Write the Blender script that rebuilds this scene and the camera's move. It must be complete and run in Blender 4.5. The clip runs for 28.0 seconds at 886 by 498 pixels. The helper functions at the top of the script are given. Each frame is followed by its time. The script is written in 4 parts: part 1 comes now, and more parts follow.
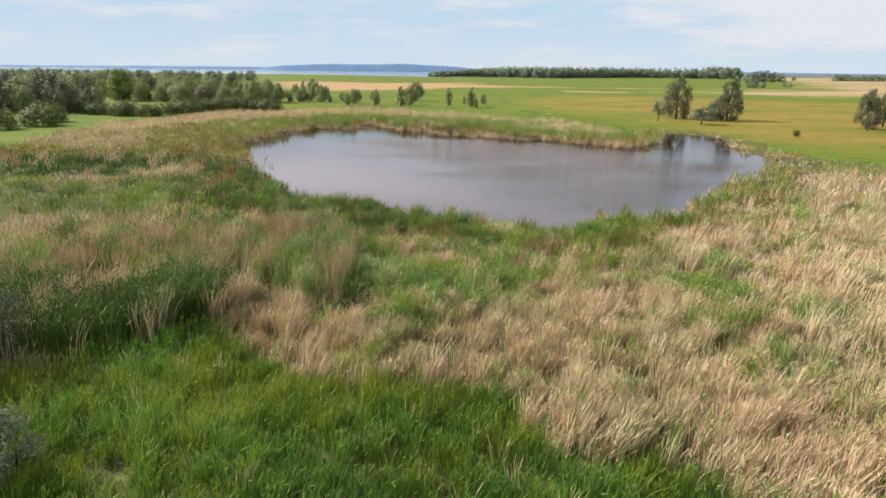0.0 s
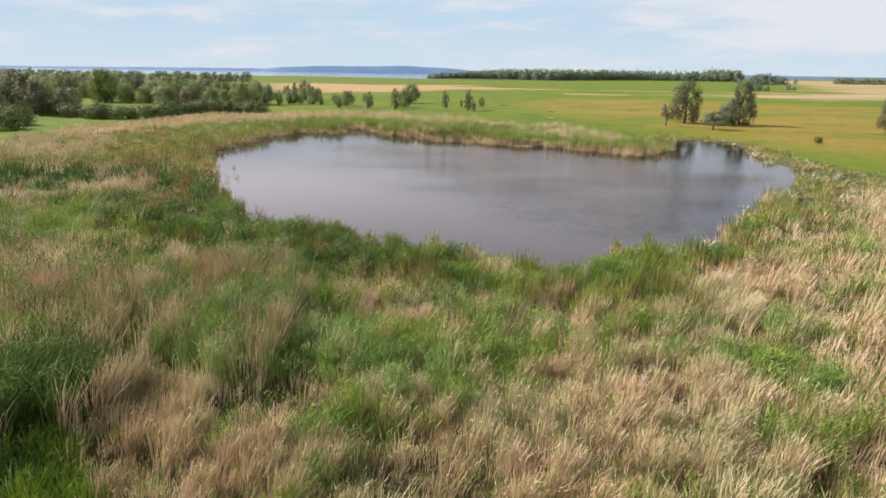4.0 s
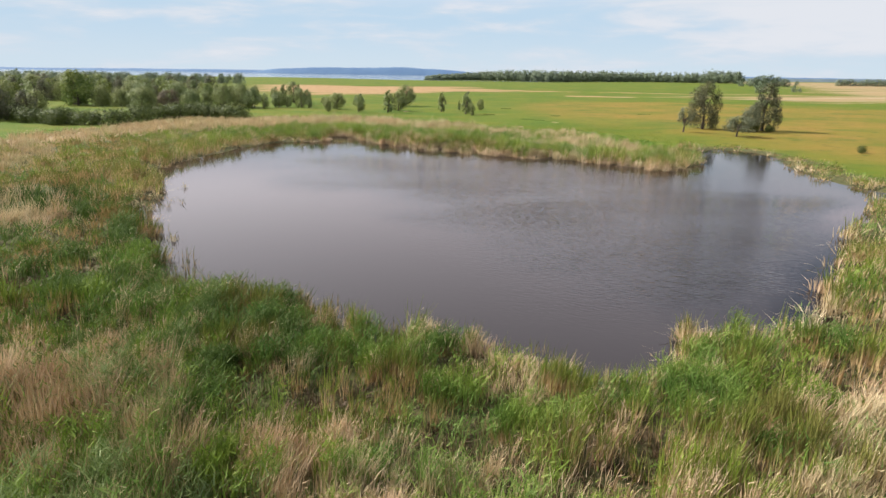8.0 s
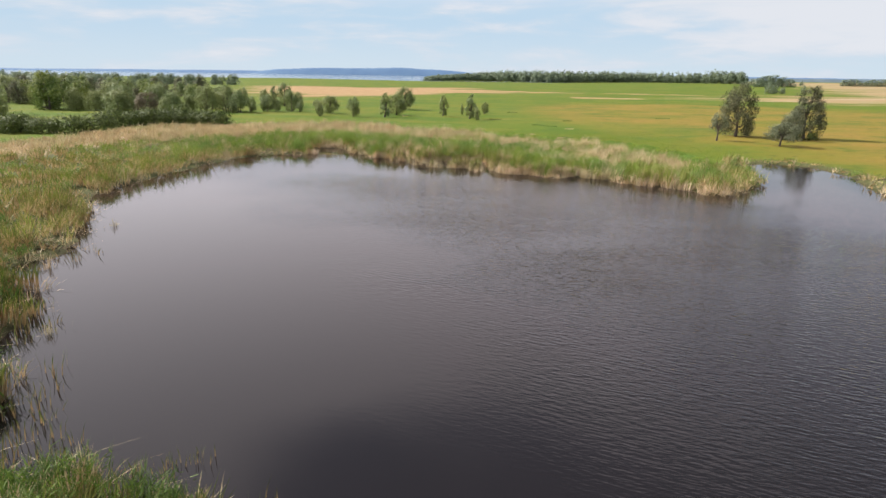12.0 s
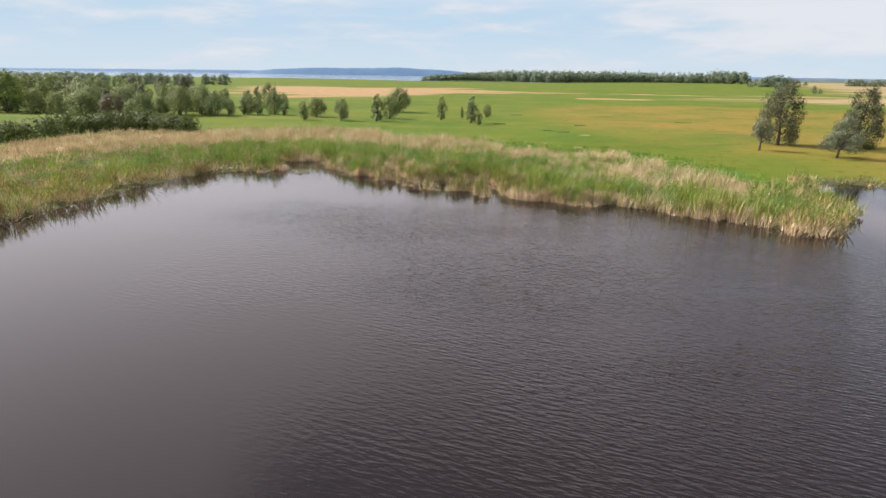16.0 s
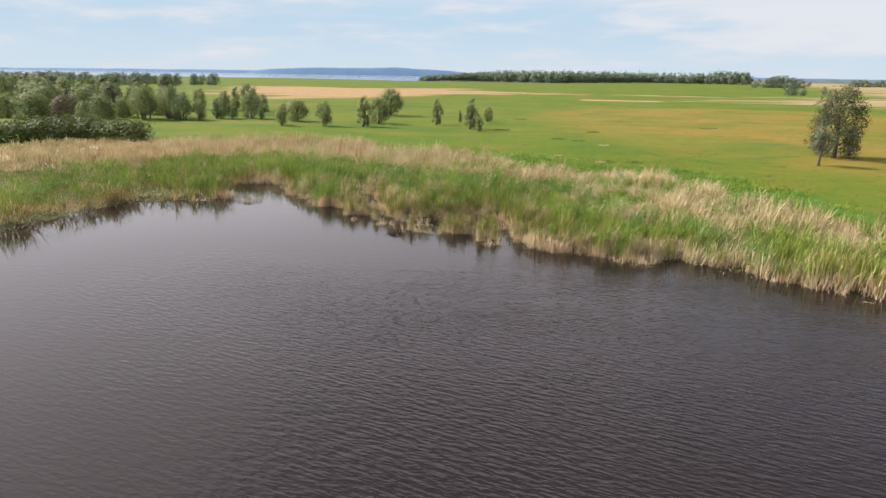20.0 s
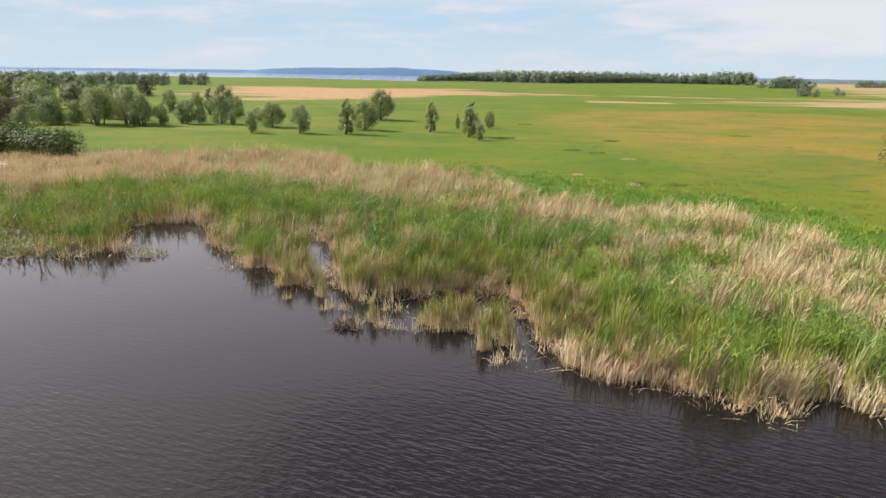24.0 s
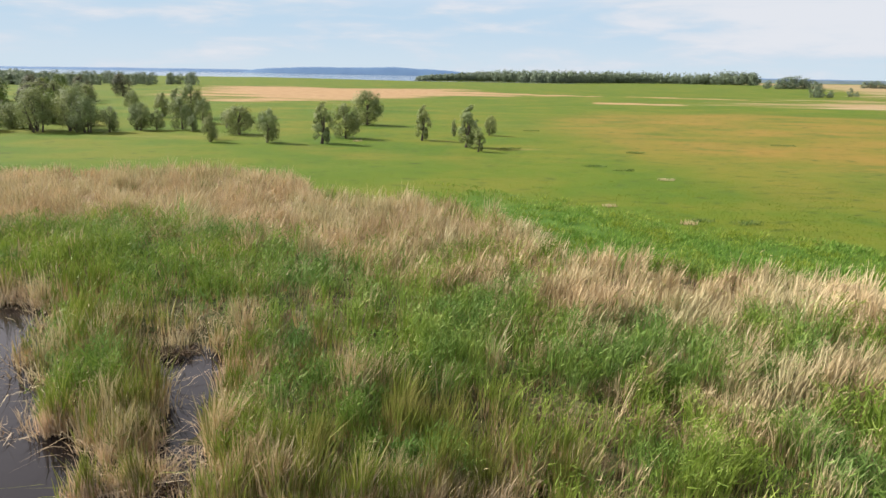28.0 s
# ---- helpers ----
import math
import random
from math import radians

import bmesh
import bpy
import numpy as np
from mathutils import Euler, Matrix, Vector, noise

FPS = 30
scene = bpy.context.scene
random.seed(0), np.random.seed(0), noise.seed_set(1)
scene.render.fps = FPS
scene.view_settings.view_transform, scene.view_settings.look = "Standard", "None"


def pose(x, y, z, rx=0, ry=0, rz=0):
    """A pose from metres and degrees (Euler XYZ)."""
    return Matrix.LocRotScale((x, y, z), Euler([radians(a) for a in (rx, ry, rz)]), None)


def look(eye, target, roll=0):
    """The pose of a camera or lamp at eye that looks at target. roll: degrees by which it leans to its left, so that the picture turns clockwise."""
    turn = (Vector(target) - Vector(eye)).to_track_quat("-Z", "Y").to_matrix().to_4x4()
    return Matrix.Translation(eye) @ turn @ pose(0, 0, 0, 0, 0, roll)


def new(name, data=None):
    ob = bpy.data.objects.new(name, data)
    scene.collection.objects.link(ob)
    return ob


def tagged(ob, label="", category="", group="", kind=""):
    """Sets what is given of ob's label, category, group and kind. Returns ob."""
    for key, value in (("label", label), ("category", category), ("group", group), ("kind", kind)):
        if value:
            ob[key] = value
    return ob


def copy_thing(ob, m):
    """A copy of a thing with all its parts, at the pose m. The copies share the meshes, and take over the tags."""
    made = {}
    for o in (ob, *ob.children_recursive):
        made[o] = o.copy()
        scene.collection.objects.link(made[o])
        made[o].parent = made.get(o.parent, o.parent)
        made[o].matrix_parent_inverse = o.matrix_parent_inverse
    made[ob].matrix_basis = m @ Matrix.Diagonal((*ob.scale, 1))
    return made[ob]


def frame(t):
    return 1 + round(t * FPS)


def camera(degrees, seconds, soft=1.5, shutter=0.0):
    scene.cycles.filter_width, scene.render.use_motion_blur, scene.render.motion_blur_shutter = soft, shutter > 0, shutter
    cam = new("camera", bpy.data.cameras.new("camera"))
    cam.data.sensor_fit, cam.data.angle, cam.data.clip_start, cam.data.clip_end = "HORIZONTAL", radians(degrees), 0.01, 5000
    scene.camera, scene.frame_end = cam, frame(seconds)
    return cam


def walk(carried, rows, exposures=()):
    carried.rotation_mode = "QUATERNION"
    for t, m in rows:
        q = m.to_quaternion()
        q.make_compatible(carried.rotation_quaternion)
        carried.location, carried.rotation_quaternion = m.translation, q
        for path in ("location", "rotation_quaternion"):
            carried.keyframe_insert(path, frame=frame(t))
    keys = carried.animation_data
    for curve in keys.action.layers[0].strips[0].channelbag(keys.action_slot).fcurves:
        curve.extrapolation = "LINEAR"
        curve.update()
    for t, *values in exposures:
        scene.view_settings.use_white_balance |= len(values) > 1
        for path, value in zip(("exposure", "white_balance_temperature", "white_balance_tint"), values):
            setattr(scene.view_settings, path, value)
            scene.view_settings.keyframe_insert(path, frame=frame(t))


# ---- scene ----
cam = camera(74.0, 28.0)
METRES, EYE, TILT, LEAN, TURN = 140.0, 15.9, -17.0, -0.6, 0.0
ROWS = [
    (0.0, 0.0, 0.0, 0.0, 0.0, 0.0, 0.0),
    (0.5, 0.001, 0.0076, 0.002, 0.01, 0.04, -0.02),
    (1.0, 0.002, 0.0159, 0.0041, 0.02, 0.07, -0.02),
    (1.5, 0.0034, 0.0257, 0.0066, 0.02, 0.1, -0.04),
    (2.0, 0.0048, 0.0359, 0.0092, 0.02, 0.13, -0.07),
    (2.5, 0.0064, 0.0477, 0.0124, 0.02, 0.14, -0.09),
    (4.5, 0.0125, 0.0962, 0.0261, -0.09, 0.22, -0.16),
    (5.0, 0.0136, 0.1094, 0.0297, -0.12, 0.25, -0.15),
    (5.5, 0.0144, 0.1241, 0.0341, -0.14, 0.26, -0.13),
    (6.0, 0.0149, 0.138, 0.0382, -0.16, 0.27, -0.14),
    (6.5, 0.0153, 0.1538, 0.0428, -0.18, 0.31, -0.14),
    (7.0, 0.0155, 0.1688, 0.0474, -0.22, 0.32, -0.14),
    (7.5, 0.0153, 0.1854, 0.0525, -0.23, 0.34, -0.14),
    (8.0, 0.0149, 0.201, 0.0573, -0.26, 0.33, -0.1),
    (8.5, 0.0142, 0.2177, 0.0627, -0.28, 0.32, -0.12),
    (9.0, 0.0135, 0.2332, 0.0677, -0.28, 0.32, -0.1),
    (9.5, 0.0127, 0.2502, 0.0731, -0.29, 0.35, -0.11),
    (10.0, 0.0117, 0.2662, 0.078, -0.32, 0.38, -0.13),
    (10.5, 0.0108, 0.2837, 0.0836, -0.32, 0.37, -0.09),
    (11.0, 0.0099, 0.2997, 0.0889, -0.33, 0.36, -0.1),
    (11.5, 0.0088, 0.3178, 0.0946, -0.33, 0.35, -0.05),
    (12.0, 0.0079, 0.3346, 0.0998, -0.34, 0.37, -0.02),
    (12.5, 0.0072, 0.353, 0.1052, -0.37, 0.38, -0.01),
    (14.5, 0.0097, 0.4275, 0.1283, -0.37, 0.32, 0.0),
    (15.0, 0.0097, 0.4458, 0.1332, -0.4, 0.33, 0.01),
    (15.5, 0.0099, 0.4659, 0.1387, -0.42, 0.35, 0.03),
    (16.0, 0.01, 0.4844, 0.1439, -0.48, 0.36, 0.01),
    (16.5, 0.0106, 0.5046, 0.1498, -0.5, 0.38, 0.02),
    (17.0, 0.0116, 0.5234, 0.1558, -0.52, 0.36, 0.0),
    (17.5, 0.012, 0.544, 0.1615, -0.57, 0.38, -0.01),
    (18.0, 0.0131, 0.5625, 0.1674, -0.58, 0.36, 0.0),
    (18.5, 0.0137, 0.5825, 0.1735, -0.61, 0.35, 0.0),
    (19.0, 0.0142, 0.6015, 0.1786, -0.64, 0.37, 0.03),
    (19.5, 0.0152, 0.6218, 0.1849, -0.67, 0.36, -0.02),
    (20.0, 0.0159, 0.6407, 0.1903, -0.69, 0.37, 0.01),
    (20.5, 0.0168, 0.6611, 0.1968, -0.7, 0.37, 0.03),
    (21.0, 0.0178, 0.6802, 0.2026, -0.73, 0.37, 0.0),
    (21.5, 0.019, 0.7007, 0.209, -0.76, 0.36, 0.02),
    (23.5, 0.0251, 0.7795, 0.2322, -0.75, 0.36, -0.01),
    (24.0, 0.0262, 0.7985, 0.2376, -0.76, 0.37, -0.03),
    (24.5, 0.0274, 0.819, 0.2437, -0.79, 0.37, -0.04),
    (25.0, 0.0286, 0.838, 0.2492, -0.81, 0.38, -0.05),
    (25.5, 0.0301, 0.8586, 0.2554, -0.82, 0.38, -0.08),
    (26.0, 0.0314, 0.8775, 0.2612, -0.83, 0.35, -0.08),
    (26.5, 0.0328, 0.898, 0.2673, -0.85, 0.36, -0.09),
    (27.0, 0.0343, 0.9171, 0.2729, -0.86, 0.36, -0.09),
    (27.5, 0.036, 0.9376, 0.2788, -0.85, 0.38, -0.09),
    (28.0, 0.0373, 0.9566, 0.2843, -0.85, 0.36, -0.09),
]
walk(cam, [(t, pose(0, 0, EYE, TILT, LEAN, TURN) @ pose(METRES * x, METRES * y, METRES * z, 90 + pitch, roll, yaw)) for t, x, y, z, yaw, pitch, roll in ROWS])

# ---- world, sun ----
SUN_EL, SUN_AZ = radians(38.0), math.atan2(-0.925, 0.38)
world = bpy.data.worlds.new("sky")
scene.world = world
world.use_nodes = True
wn, wl = world.node_tree.nodes, world.node_tree.links
wn.clear()
w_out = wn.new("ShaderNodeOutputWorld")
w_bg = wn.new("ShaderNodeBackground")
w_bg.inputs["Strength"].default_value = 0.0985
w_sky = wn.new("ShaderNodeTexSky")
w_sky.sky_type = "NISHITA"
w_sky.sun_disc = False
w_sky.sun_elevation, w_sky.sun_rotation = SUN_EL, SUN_AZ
CLOUD_SHIFT = (3.6, 0.9, 0.0)
LOW_CLOUD_SHIFT = (2.3, 7.1, 0.0)
w_sky.air_density, w_sky.dust_density, w_sky.ozone_density = 1.0, 1.2, 1.5
w_co = wn.new("ShaderNodeTexCoord")


def w_math(op, a, b=0.0, vector=False):
    m = wn.new("ShaderNodeVectorMath" if vector else "ShaderNodeMath")
    m.operation = op
    for i, v in enumerate((a, b)):
        if isinstance(v, (int, float, tuple)):
            m.inputs[i].default_value = v
        else:
            wl.new(v, m.inputs[i])
    return m.outputs["Value"] if op == "DOT_PRODUCT" or not vector else m.outputs["Vector"]


def w_range(v, a, b, c, d):
    m = wn.new("ShaderNodeMapRange")
    m.interpolation_type = "SMOOTHSTEP"
    for i, q in enumerate((a, b, c, d)):
        m.inputs[i + 1].default_value = q
    wl.new(v, m.inputs[0])
    return m.outputs["Result"]


def w_mix(fac, a, b):
    m = wn.new("ShaderNodeMix")
    m.data_type = "RGBA"
    for key, v in (("Factor", fac), ("A", a), ("B", b)):
        if isinstance(v, tuple):
            m.inputs[key].default_value = v
        else:
            wl.new(v, m.inputs[key])
    return m.outputs["Result"]


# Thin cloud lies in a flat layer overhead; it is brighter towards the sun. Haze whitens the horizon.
w_dir = w_co.outputs["Generated"]
w_sep = wn.new("ShaderNodeSeparateXYZ")
wl.new(w_dir, w_sep.inputs[0])
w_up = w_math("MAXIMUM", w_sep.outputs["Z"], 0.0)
w_flat = wn.new("ShaderNodeCombineXYZ")
w_den = w_math("ADD", w_up, 0.14)
wl.new(w_math("DIVIDE", w_sep.outputs["X"], w_den), w_flat.inputs[0])
wl.new(w_math("DIVIDE", w_sep.outputs["Y"], w_den), w_flat.inputs[1])
w_noise = wn.new("ShaderNodeTexNoise")
w_noise.inputs["Scale"].default_value, w_noise.inputs["Detail"].default_value = 0.85, 9.0
w_noise.inputs["Roughness"].default_value, w_noise.inputs["Distortion"].default_value = 0.52, 0.35
wl.new(w_math("ADD", w_flat.outputs[0], CLOUD_SHIFT, True), w_noise.inputs["Vector"])
w_sunny = w_math("DOT_PRODUCT", w_dir, (-0.73, 0.30, 0.615), True)
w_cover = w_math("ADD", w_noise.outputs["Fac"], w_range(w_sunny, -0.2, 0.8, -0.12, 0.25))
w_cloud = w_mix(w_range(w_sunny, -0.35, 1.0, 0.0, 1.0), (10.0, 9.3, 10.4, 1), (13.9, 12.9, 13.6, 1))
# Western cloud above the view is unseen, brightened to lift the water's reflections.
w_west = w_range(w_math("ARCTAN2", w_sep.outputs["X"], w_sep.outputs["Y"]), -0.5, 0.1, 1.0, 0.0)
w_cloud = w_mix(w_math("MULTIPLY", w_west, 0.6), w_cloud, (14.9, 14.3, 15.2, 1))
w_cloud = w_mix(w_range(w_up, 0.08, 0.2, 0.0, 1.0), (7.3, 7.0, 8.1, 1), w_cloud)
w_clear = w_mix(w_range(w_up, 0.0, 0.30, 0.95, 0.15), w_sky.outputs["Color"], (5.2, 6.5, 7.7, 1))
# Cover is thinned high out of view to darken the nearby water.
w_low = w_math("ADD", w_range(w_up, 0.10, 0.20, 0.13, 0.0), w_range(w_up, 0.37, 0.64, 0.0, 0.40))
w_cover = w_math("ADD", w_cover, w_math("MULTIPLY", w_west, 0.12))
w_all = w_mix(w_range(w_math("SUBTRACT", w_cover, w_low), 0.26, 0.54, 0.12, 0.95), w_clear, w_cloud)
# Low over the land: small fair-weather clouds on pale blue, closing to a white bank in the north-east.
w_az = w_math("ARCTAN2", w_sep.outputs["X"], w_sep.outputs["Y"])
w_lowco = wn.new("ShaderNodeCombineXYZ")
wl.new(w_math("MULTIPLY", w_az, 6.0), w_lowco.inputs[0])
wl.new(w_math("MULTIPLY", w_up, 30.0), w_lowco.inputs[1])
w_puff = wn.new("ShaderNodeTexNoise")
w_puff.inputs["Scale"].default_value, w_puff.inputs["Detail"].default_value = 1.0, 7.0
w_puff.inputs["Roughness"].default_value, w_puff.inputs["Distortion"].default_value = 0.55, 0.25
wl.new(w_math("ADD", w_lowco.outputs[0], LOW_CLOUD_SHIFT, True), w_puff.inputs["Vector"])
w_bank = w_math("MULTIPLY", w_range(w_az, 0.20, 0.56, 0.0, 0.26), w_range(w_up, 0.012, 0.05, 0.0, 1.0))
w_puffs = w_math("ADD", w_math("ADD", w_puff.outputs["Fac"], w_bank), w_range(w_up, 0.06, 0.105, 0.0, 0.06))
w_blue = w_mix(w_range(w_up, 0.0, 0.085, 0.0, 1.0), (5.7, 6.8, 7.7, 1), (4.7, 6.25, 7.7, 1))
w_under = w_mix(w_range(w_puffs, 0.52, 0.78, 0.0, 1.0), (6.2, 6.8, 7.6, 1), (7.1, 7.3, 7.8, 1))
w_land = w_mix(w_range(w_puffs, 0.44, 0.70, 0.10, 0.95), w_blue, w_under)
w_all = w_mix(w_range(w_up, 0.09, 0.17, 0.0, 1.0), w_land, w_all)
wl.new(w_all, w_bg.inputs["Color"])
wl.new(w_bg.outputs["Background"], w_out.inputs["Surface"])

sun_data = bpy.data.lights.new("sun", "SUN")
sun_data.energy, sun_data.angle, sun_data.color = 6.9, radians(0.6), (1.0, 0.945, 0.86)
sun = new("sun", sun_data)
sun_way = Vector((math.sin(SUN_AZ) * math.cos(SUN_EL), math.cos(SUN_AZ) * math.cos(SUN_EL), math.sin(SUN_EL)))
sun.matrix_world = look(sun_way * 300, (0, 0, 0))
scene.view_settings.exposure = 0.16


# ---- materials ----
def nodes_of(name):
    mat = bpy.data.materials.new(name)
    mat.use_nodes = True
    nt = mat.node_tree
    return mat, nt.nodes, nt.links, nt.nodes["Principled BSDF"], nt.nodes["Material Output"]


def noise_node(n, l, scale, detail=4.0, rough=0.55, stretch=None, source="Position"):
    tex = n.new("ShaderNodeTexNoise")
    tex.inputs["Scale"].default_value, tex.inputs["Detail"].default_value, tex.inputs["Roughness"].default_value = scale, detail, rough
    if source == "Position":
        co = n.new("ShaderNodeNewGeometry").outputs["Position"]
    else:
        co = n.new("ShaderNodeTexCoord").outputs["Object"]
    if stretch:
        mp = n.new("ShaderNodeMapping")
        mp.inputs["Scale"].default_value = stretch
        l.new(co, mp.inputs["Vector"])
        co = mp.outputs["Vector"]
    l.new(co, tex.inputs["Vector"])
    return tex.outputs["Fac"]


def ramp_node(n, l, fac, *stops):
    r = n.new("ShaderNodeValToRGB")
    el = r.color_ramp.elements
    while len(el) < len(stops):
        el.new(0.5)
    for e, (p, c) in zip(el, stops):
        e.position, e.color = p, (*c, 1)
    l.new(fac, r.inputs["Fac"])
    return r.outputs["Color"]


def mix_node(n, l, fac, a, b):
    m = n.new("ShaderNodeMix")
    m.data_type = "RGBA"
    for key, v in (("Factor", fac), ("A", a), ("B", b)):
        if isinstance(v, (int, float)):
            m.inputs[key].default_value = v
        elif isinstance(v, tuple):
            m.inputs[key].default_value = (*v, 1)
        else:
            l.new(v, m.inputs[key])
    return m.outputs["Result"]


def math_node(n, l, op, a, b):
    m = n.new("ShaderNodeMath")
    m.operation = op
    for i, v in enumerate((a, b)):
        if isinstance(v, (int, float)):
            m.inputs[i].default_value = v
        else:
            l.new(v, m.inputs[i])
    return m.outputs[0]


def attr_node(n, name):
    a = n.new("ShaderNodeAttribute")
    a.attribute_name = name
    return a.outputs["Fac"]


def plant_material(name, stops, base_stops=None, reach=0.4, thin=0.35, rough=0.6, other=None, patch_scale=0.16):
    """Leaf or straw: tone picks the colour between the stops, the foot of the blade may be dead and pale; light shines through in part."""
    mat, n, l, bsdf, out = nodes_of(name)
    tone = attr_node(n, "tone")
    colour = ramp_node(n, l, tone, *stops)
    if other:
        area = ramp_node(n, l, noise_node(n, l, patch_scale, 5.0, 0.6), (0.43, (0, 0, 0)), (0.60, (1, 1, 1)))
        colour = mix_node(n, l, area, colour, ramp_node(n, l, tone, *other))
    if base_stops:
        along = attr_node(n, "along")
        jitter = math_node(n, l, "MULTIPLY", tone, 0.35)
        level = math_node(n, l, "SUBTRACT", math_node(n, l, "ADD", along, jitter), reach)
        fac = n.new("ShaderNodeMapRange")
        fac.inputs["From Min"].default_value, fac.inputs["From Max"].default_value = 0.0, 0.3
        l.new(level, fac.inputs["Value"])
        colour = mix_node(n, l, fac.outputs["Result"], ramp_node(n, l, tone, *base_stops), colour)
    l.new(colour, bsdf.inputs["Base Color"])
    bsdf.inputs["Roughness"].default_value = rough
    bsdf.inputs["Specular IOR Level"].default_value = 0.2
    through_leaf = n.new("ShaderNodeBsdfTranslucent")
    l.new(colour, through_leaf.inputs["Color"])
    m = n.new("ShaderNodeMixShader")
    m.inputs["Fac"].default_value = thin
    l.new(bsdf.outputs["BSDF"], m.inputs[1])
    l.new(through_leaf.outputs["BSDF"], m.inputs[2])
    l.new(m.outputs["Shader"], out.inputs["Surface"])
    return mat


STRAW = ((0.0, (0.36, 0.24, 0.11)), (0.5, (0.56, 0.41, 0.22)), (1.0, (0.70, 0.55, 0.34)))
M_DRY = plant_material("dry_reed", ((0.0, (0.38, 0.26, 0.15)), (0.45, (0.58, 0.425, 0.27)), (1.0, (0.72, 0.56, 0.39))), thin=0.18,
                       other=((0.0, (0.33, 0.265, 0.135)), (0.45, (0.52, 0.43, 0.25)), (1.0, (0.66, 0.57, 0.37))))
M_PALE = plant_material("pale_reed", ((0.0, (0.32, 0.235, 0.125)), (0.45, (0.52, 0.40, 0.225)), (1.0, (0.66, 0.53, 0.33))), thin=0.18,
                        other=((0.0, (0.27, 0.235, 0.11)), (0.45, (0.46, 0.40, 0.215)), (1.0, (0.62, 0.55, 0.34))))
M_LITTER = plant_material("reed_litter", ((0.0, (0.07, 0.045, 0.025)), (0.5, (0.17, 0.115, 0.065)), (1.0, (0.36, 0.26, 0.155))), thin=0.1)
M_GREEN = plant_material("green_reed", ((0.0, (0.085, 0.14, 0.020)), (0.5, (0.19, 0.27, 0.036)), (1.0, (0.35, 0.41, 0.09))), STRAW, 0.22, thin=0.26,
                         other=((0.0, (0.06, 0.125, 0.022)), (0.5, (0.15, 0.25, 0.055)), (1.0, (0.30, 0.385, 0.13))))
M_BLUE = plant_material("tall_reed", ((0.0, (0.035, 0.07, 0.012)), (0.5, (0.088, 0.145, 0.028)), (1.0, (0.26, 0.32, 0.13))), thin=0.25)
M_CATTAIL = plant_material("cattail_leaf", ((0.0, (0.075, 0.12, 0.014)), (0.5, (0.17, 0.225, 0.03)), (1.0, (0.32, 0.35, 0.075))), STRAW, 0.42, thin=0.26,
                           other=((0.0, (0.085, 0.095, 0.018)), (0.5, (0.205, 0.20, 0.05)), (1.0, (0.35, 0.32, 0.11))), patch_scale=0.3)
M_LUSH = plant_material("sedge", ((0.0, (0.05, 0.125, 0.022)), (0.5, (0.125, 0.245, 0.032)), (1.0, (0.29, 0.375, 0.085))), thin=0.28,
                        other=((0.0, (0.06, 0.11, 0.010)), (0.5, (0.165, 0.235, 0.02)), (1.0, (0.34, 0.36, 0.06))), patch_scale=0.25)
M_MEADOW = plant_material("meadow_grass", ((0.0, (0.075, 0.135, 0.012)), (0.5, (0.125, 0.18, 0.016)), (1.0, (0.22, 0.23, 0.04))), thin=0.4)
M_WILLOW = plant_material("willow_leaf", ((0.0, (0.095, 0.12, 0.036)), (0.5, (0.22, 0.25, 0.088)), (1.0, (0.42, 0.44, 0.20))), thin=0.3, other=((0.0, (0.10, 0.14, 0.05)), (0.5, (0.20, 0.25, 0.105)), (1.0, (0.35, 0.40, 0.21))), patch_scale=0.07)
M_OLIVE = plant_material("oak_leaf", ((0.0, (0.05, 0.06, 0.03)), (0.5, (0.125, 0.122, 0.06)), (1.0, (0.25, 0.235, 0.135))), thin=0.28, other=((0.0, (0.04, 0.055, 0.028)), (0.5, (0.09, 0.10, 0.055)), (1.0, (0.19, 0.20, 0.13))), patch_scale=0.3)
M_SHRUB = plant_material("shrub_leaf", ((0.0, (0.06, 0.085, 0.016)), (0.5, (0.165, 0.205, 0.036)), (1.0, (0.31, 0.33, 0.08))), thin=0.3, other=((0.0, (0.05, 0.085, 0.02)), (0.5, (0.125, 0.18, 0.048)), (1.0, (0.25, 0.30, 0.10))), patch_scale=0.05)
M_HEDGE = plant_material("hedge_leaf", ((0.0, (0.025, 0.042, 0.012)), (0.5, (0.075, 0.102, 0.024)), (1.0, (0.20, 0.235, 0.062))), thin=0.25)
M_SILVER = plant_material("silver_leaf", ((0.0, (0.075, 0.09, 0.05)), (0.5, (0.16, 0.175, 0.105)), (1.0, (0.31, 0.33, 0.22))), thin=0.3)
M_BROWNLEAF = plant_material("brown_leaf", ((0.0, (0.08, 0.07, 0.04)), (0.5, (0.19, 0.155, 0.10)), (1.0, (0.30, 0.25, 0.17))), thin=0.25)
# Far leaves are paler and greyer, with some distance haze put into the colour.
M_HAZE_FOREST = plant_material("haze_tinted_forest_leaf", ((0.0, (0.14, 0.18, 0.115)), (0.5, (0.185, 0.23, 0.145)), (1.0, (0.24, 0.285, 0.175))), thin=0.25)

M_BARK, n, l, bsdf, out = nodes_of("bark")
l.new(ramp_node(n, l, noise_node(n, l, 6.0, 6.0, 0.65, (1, 1, 0.25), "Object"), (0.3, (0.035, 0.026, 0.018)), (0.7, (0.13, 0.105, 0.08))), bsdf.inputs["Base Color"])
bsdf.inputs["Roughness"].default_value = 0.9

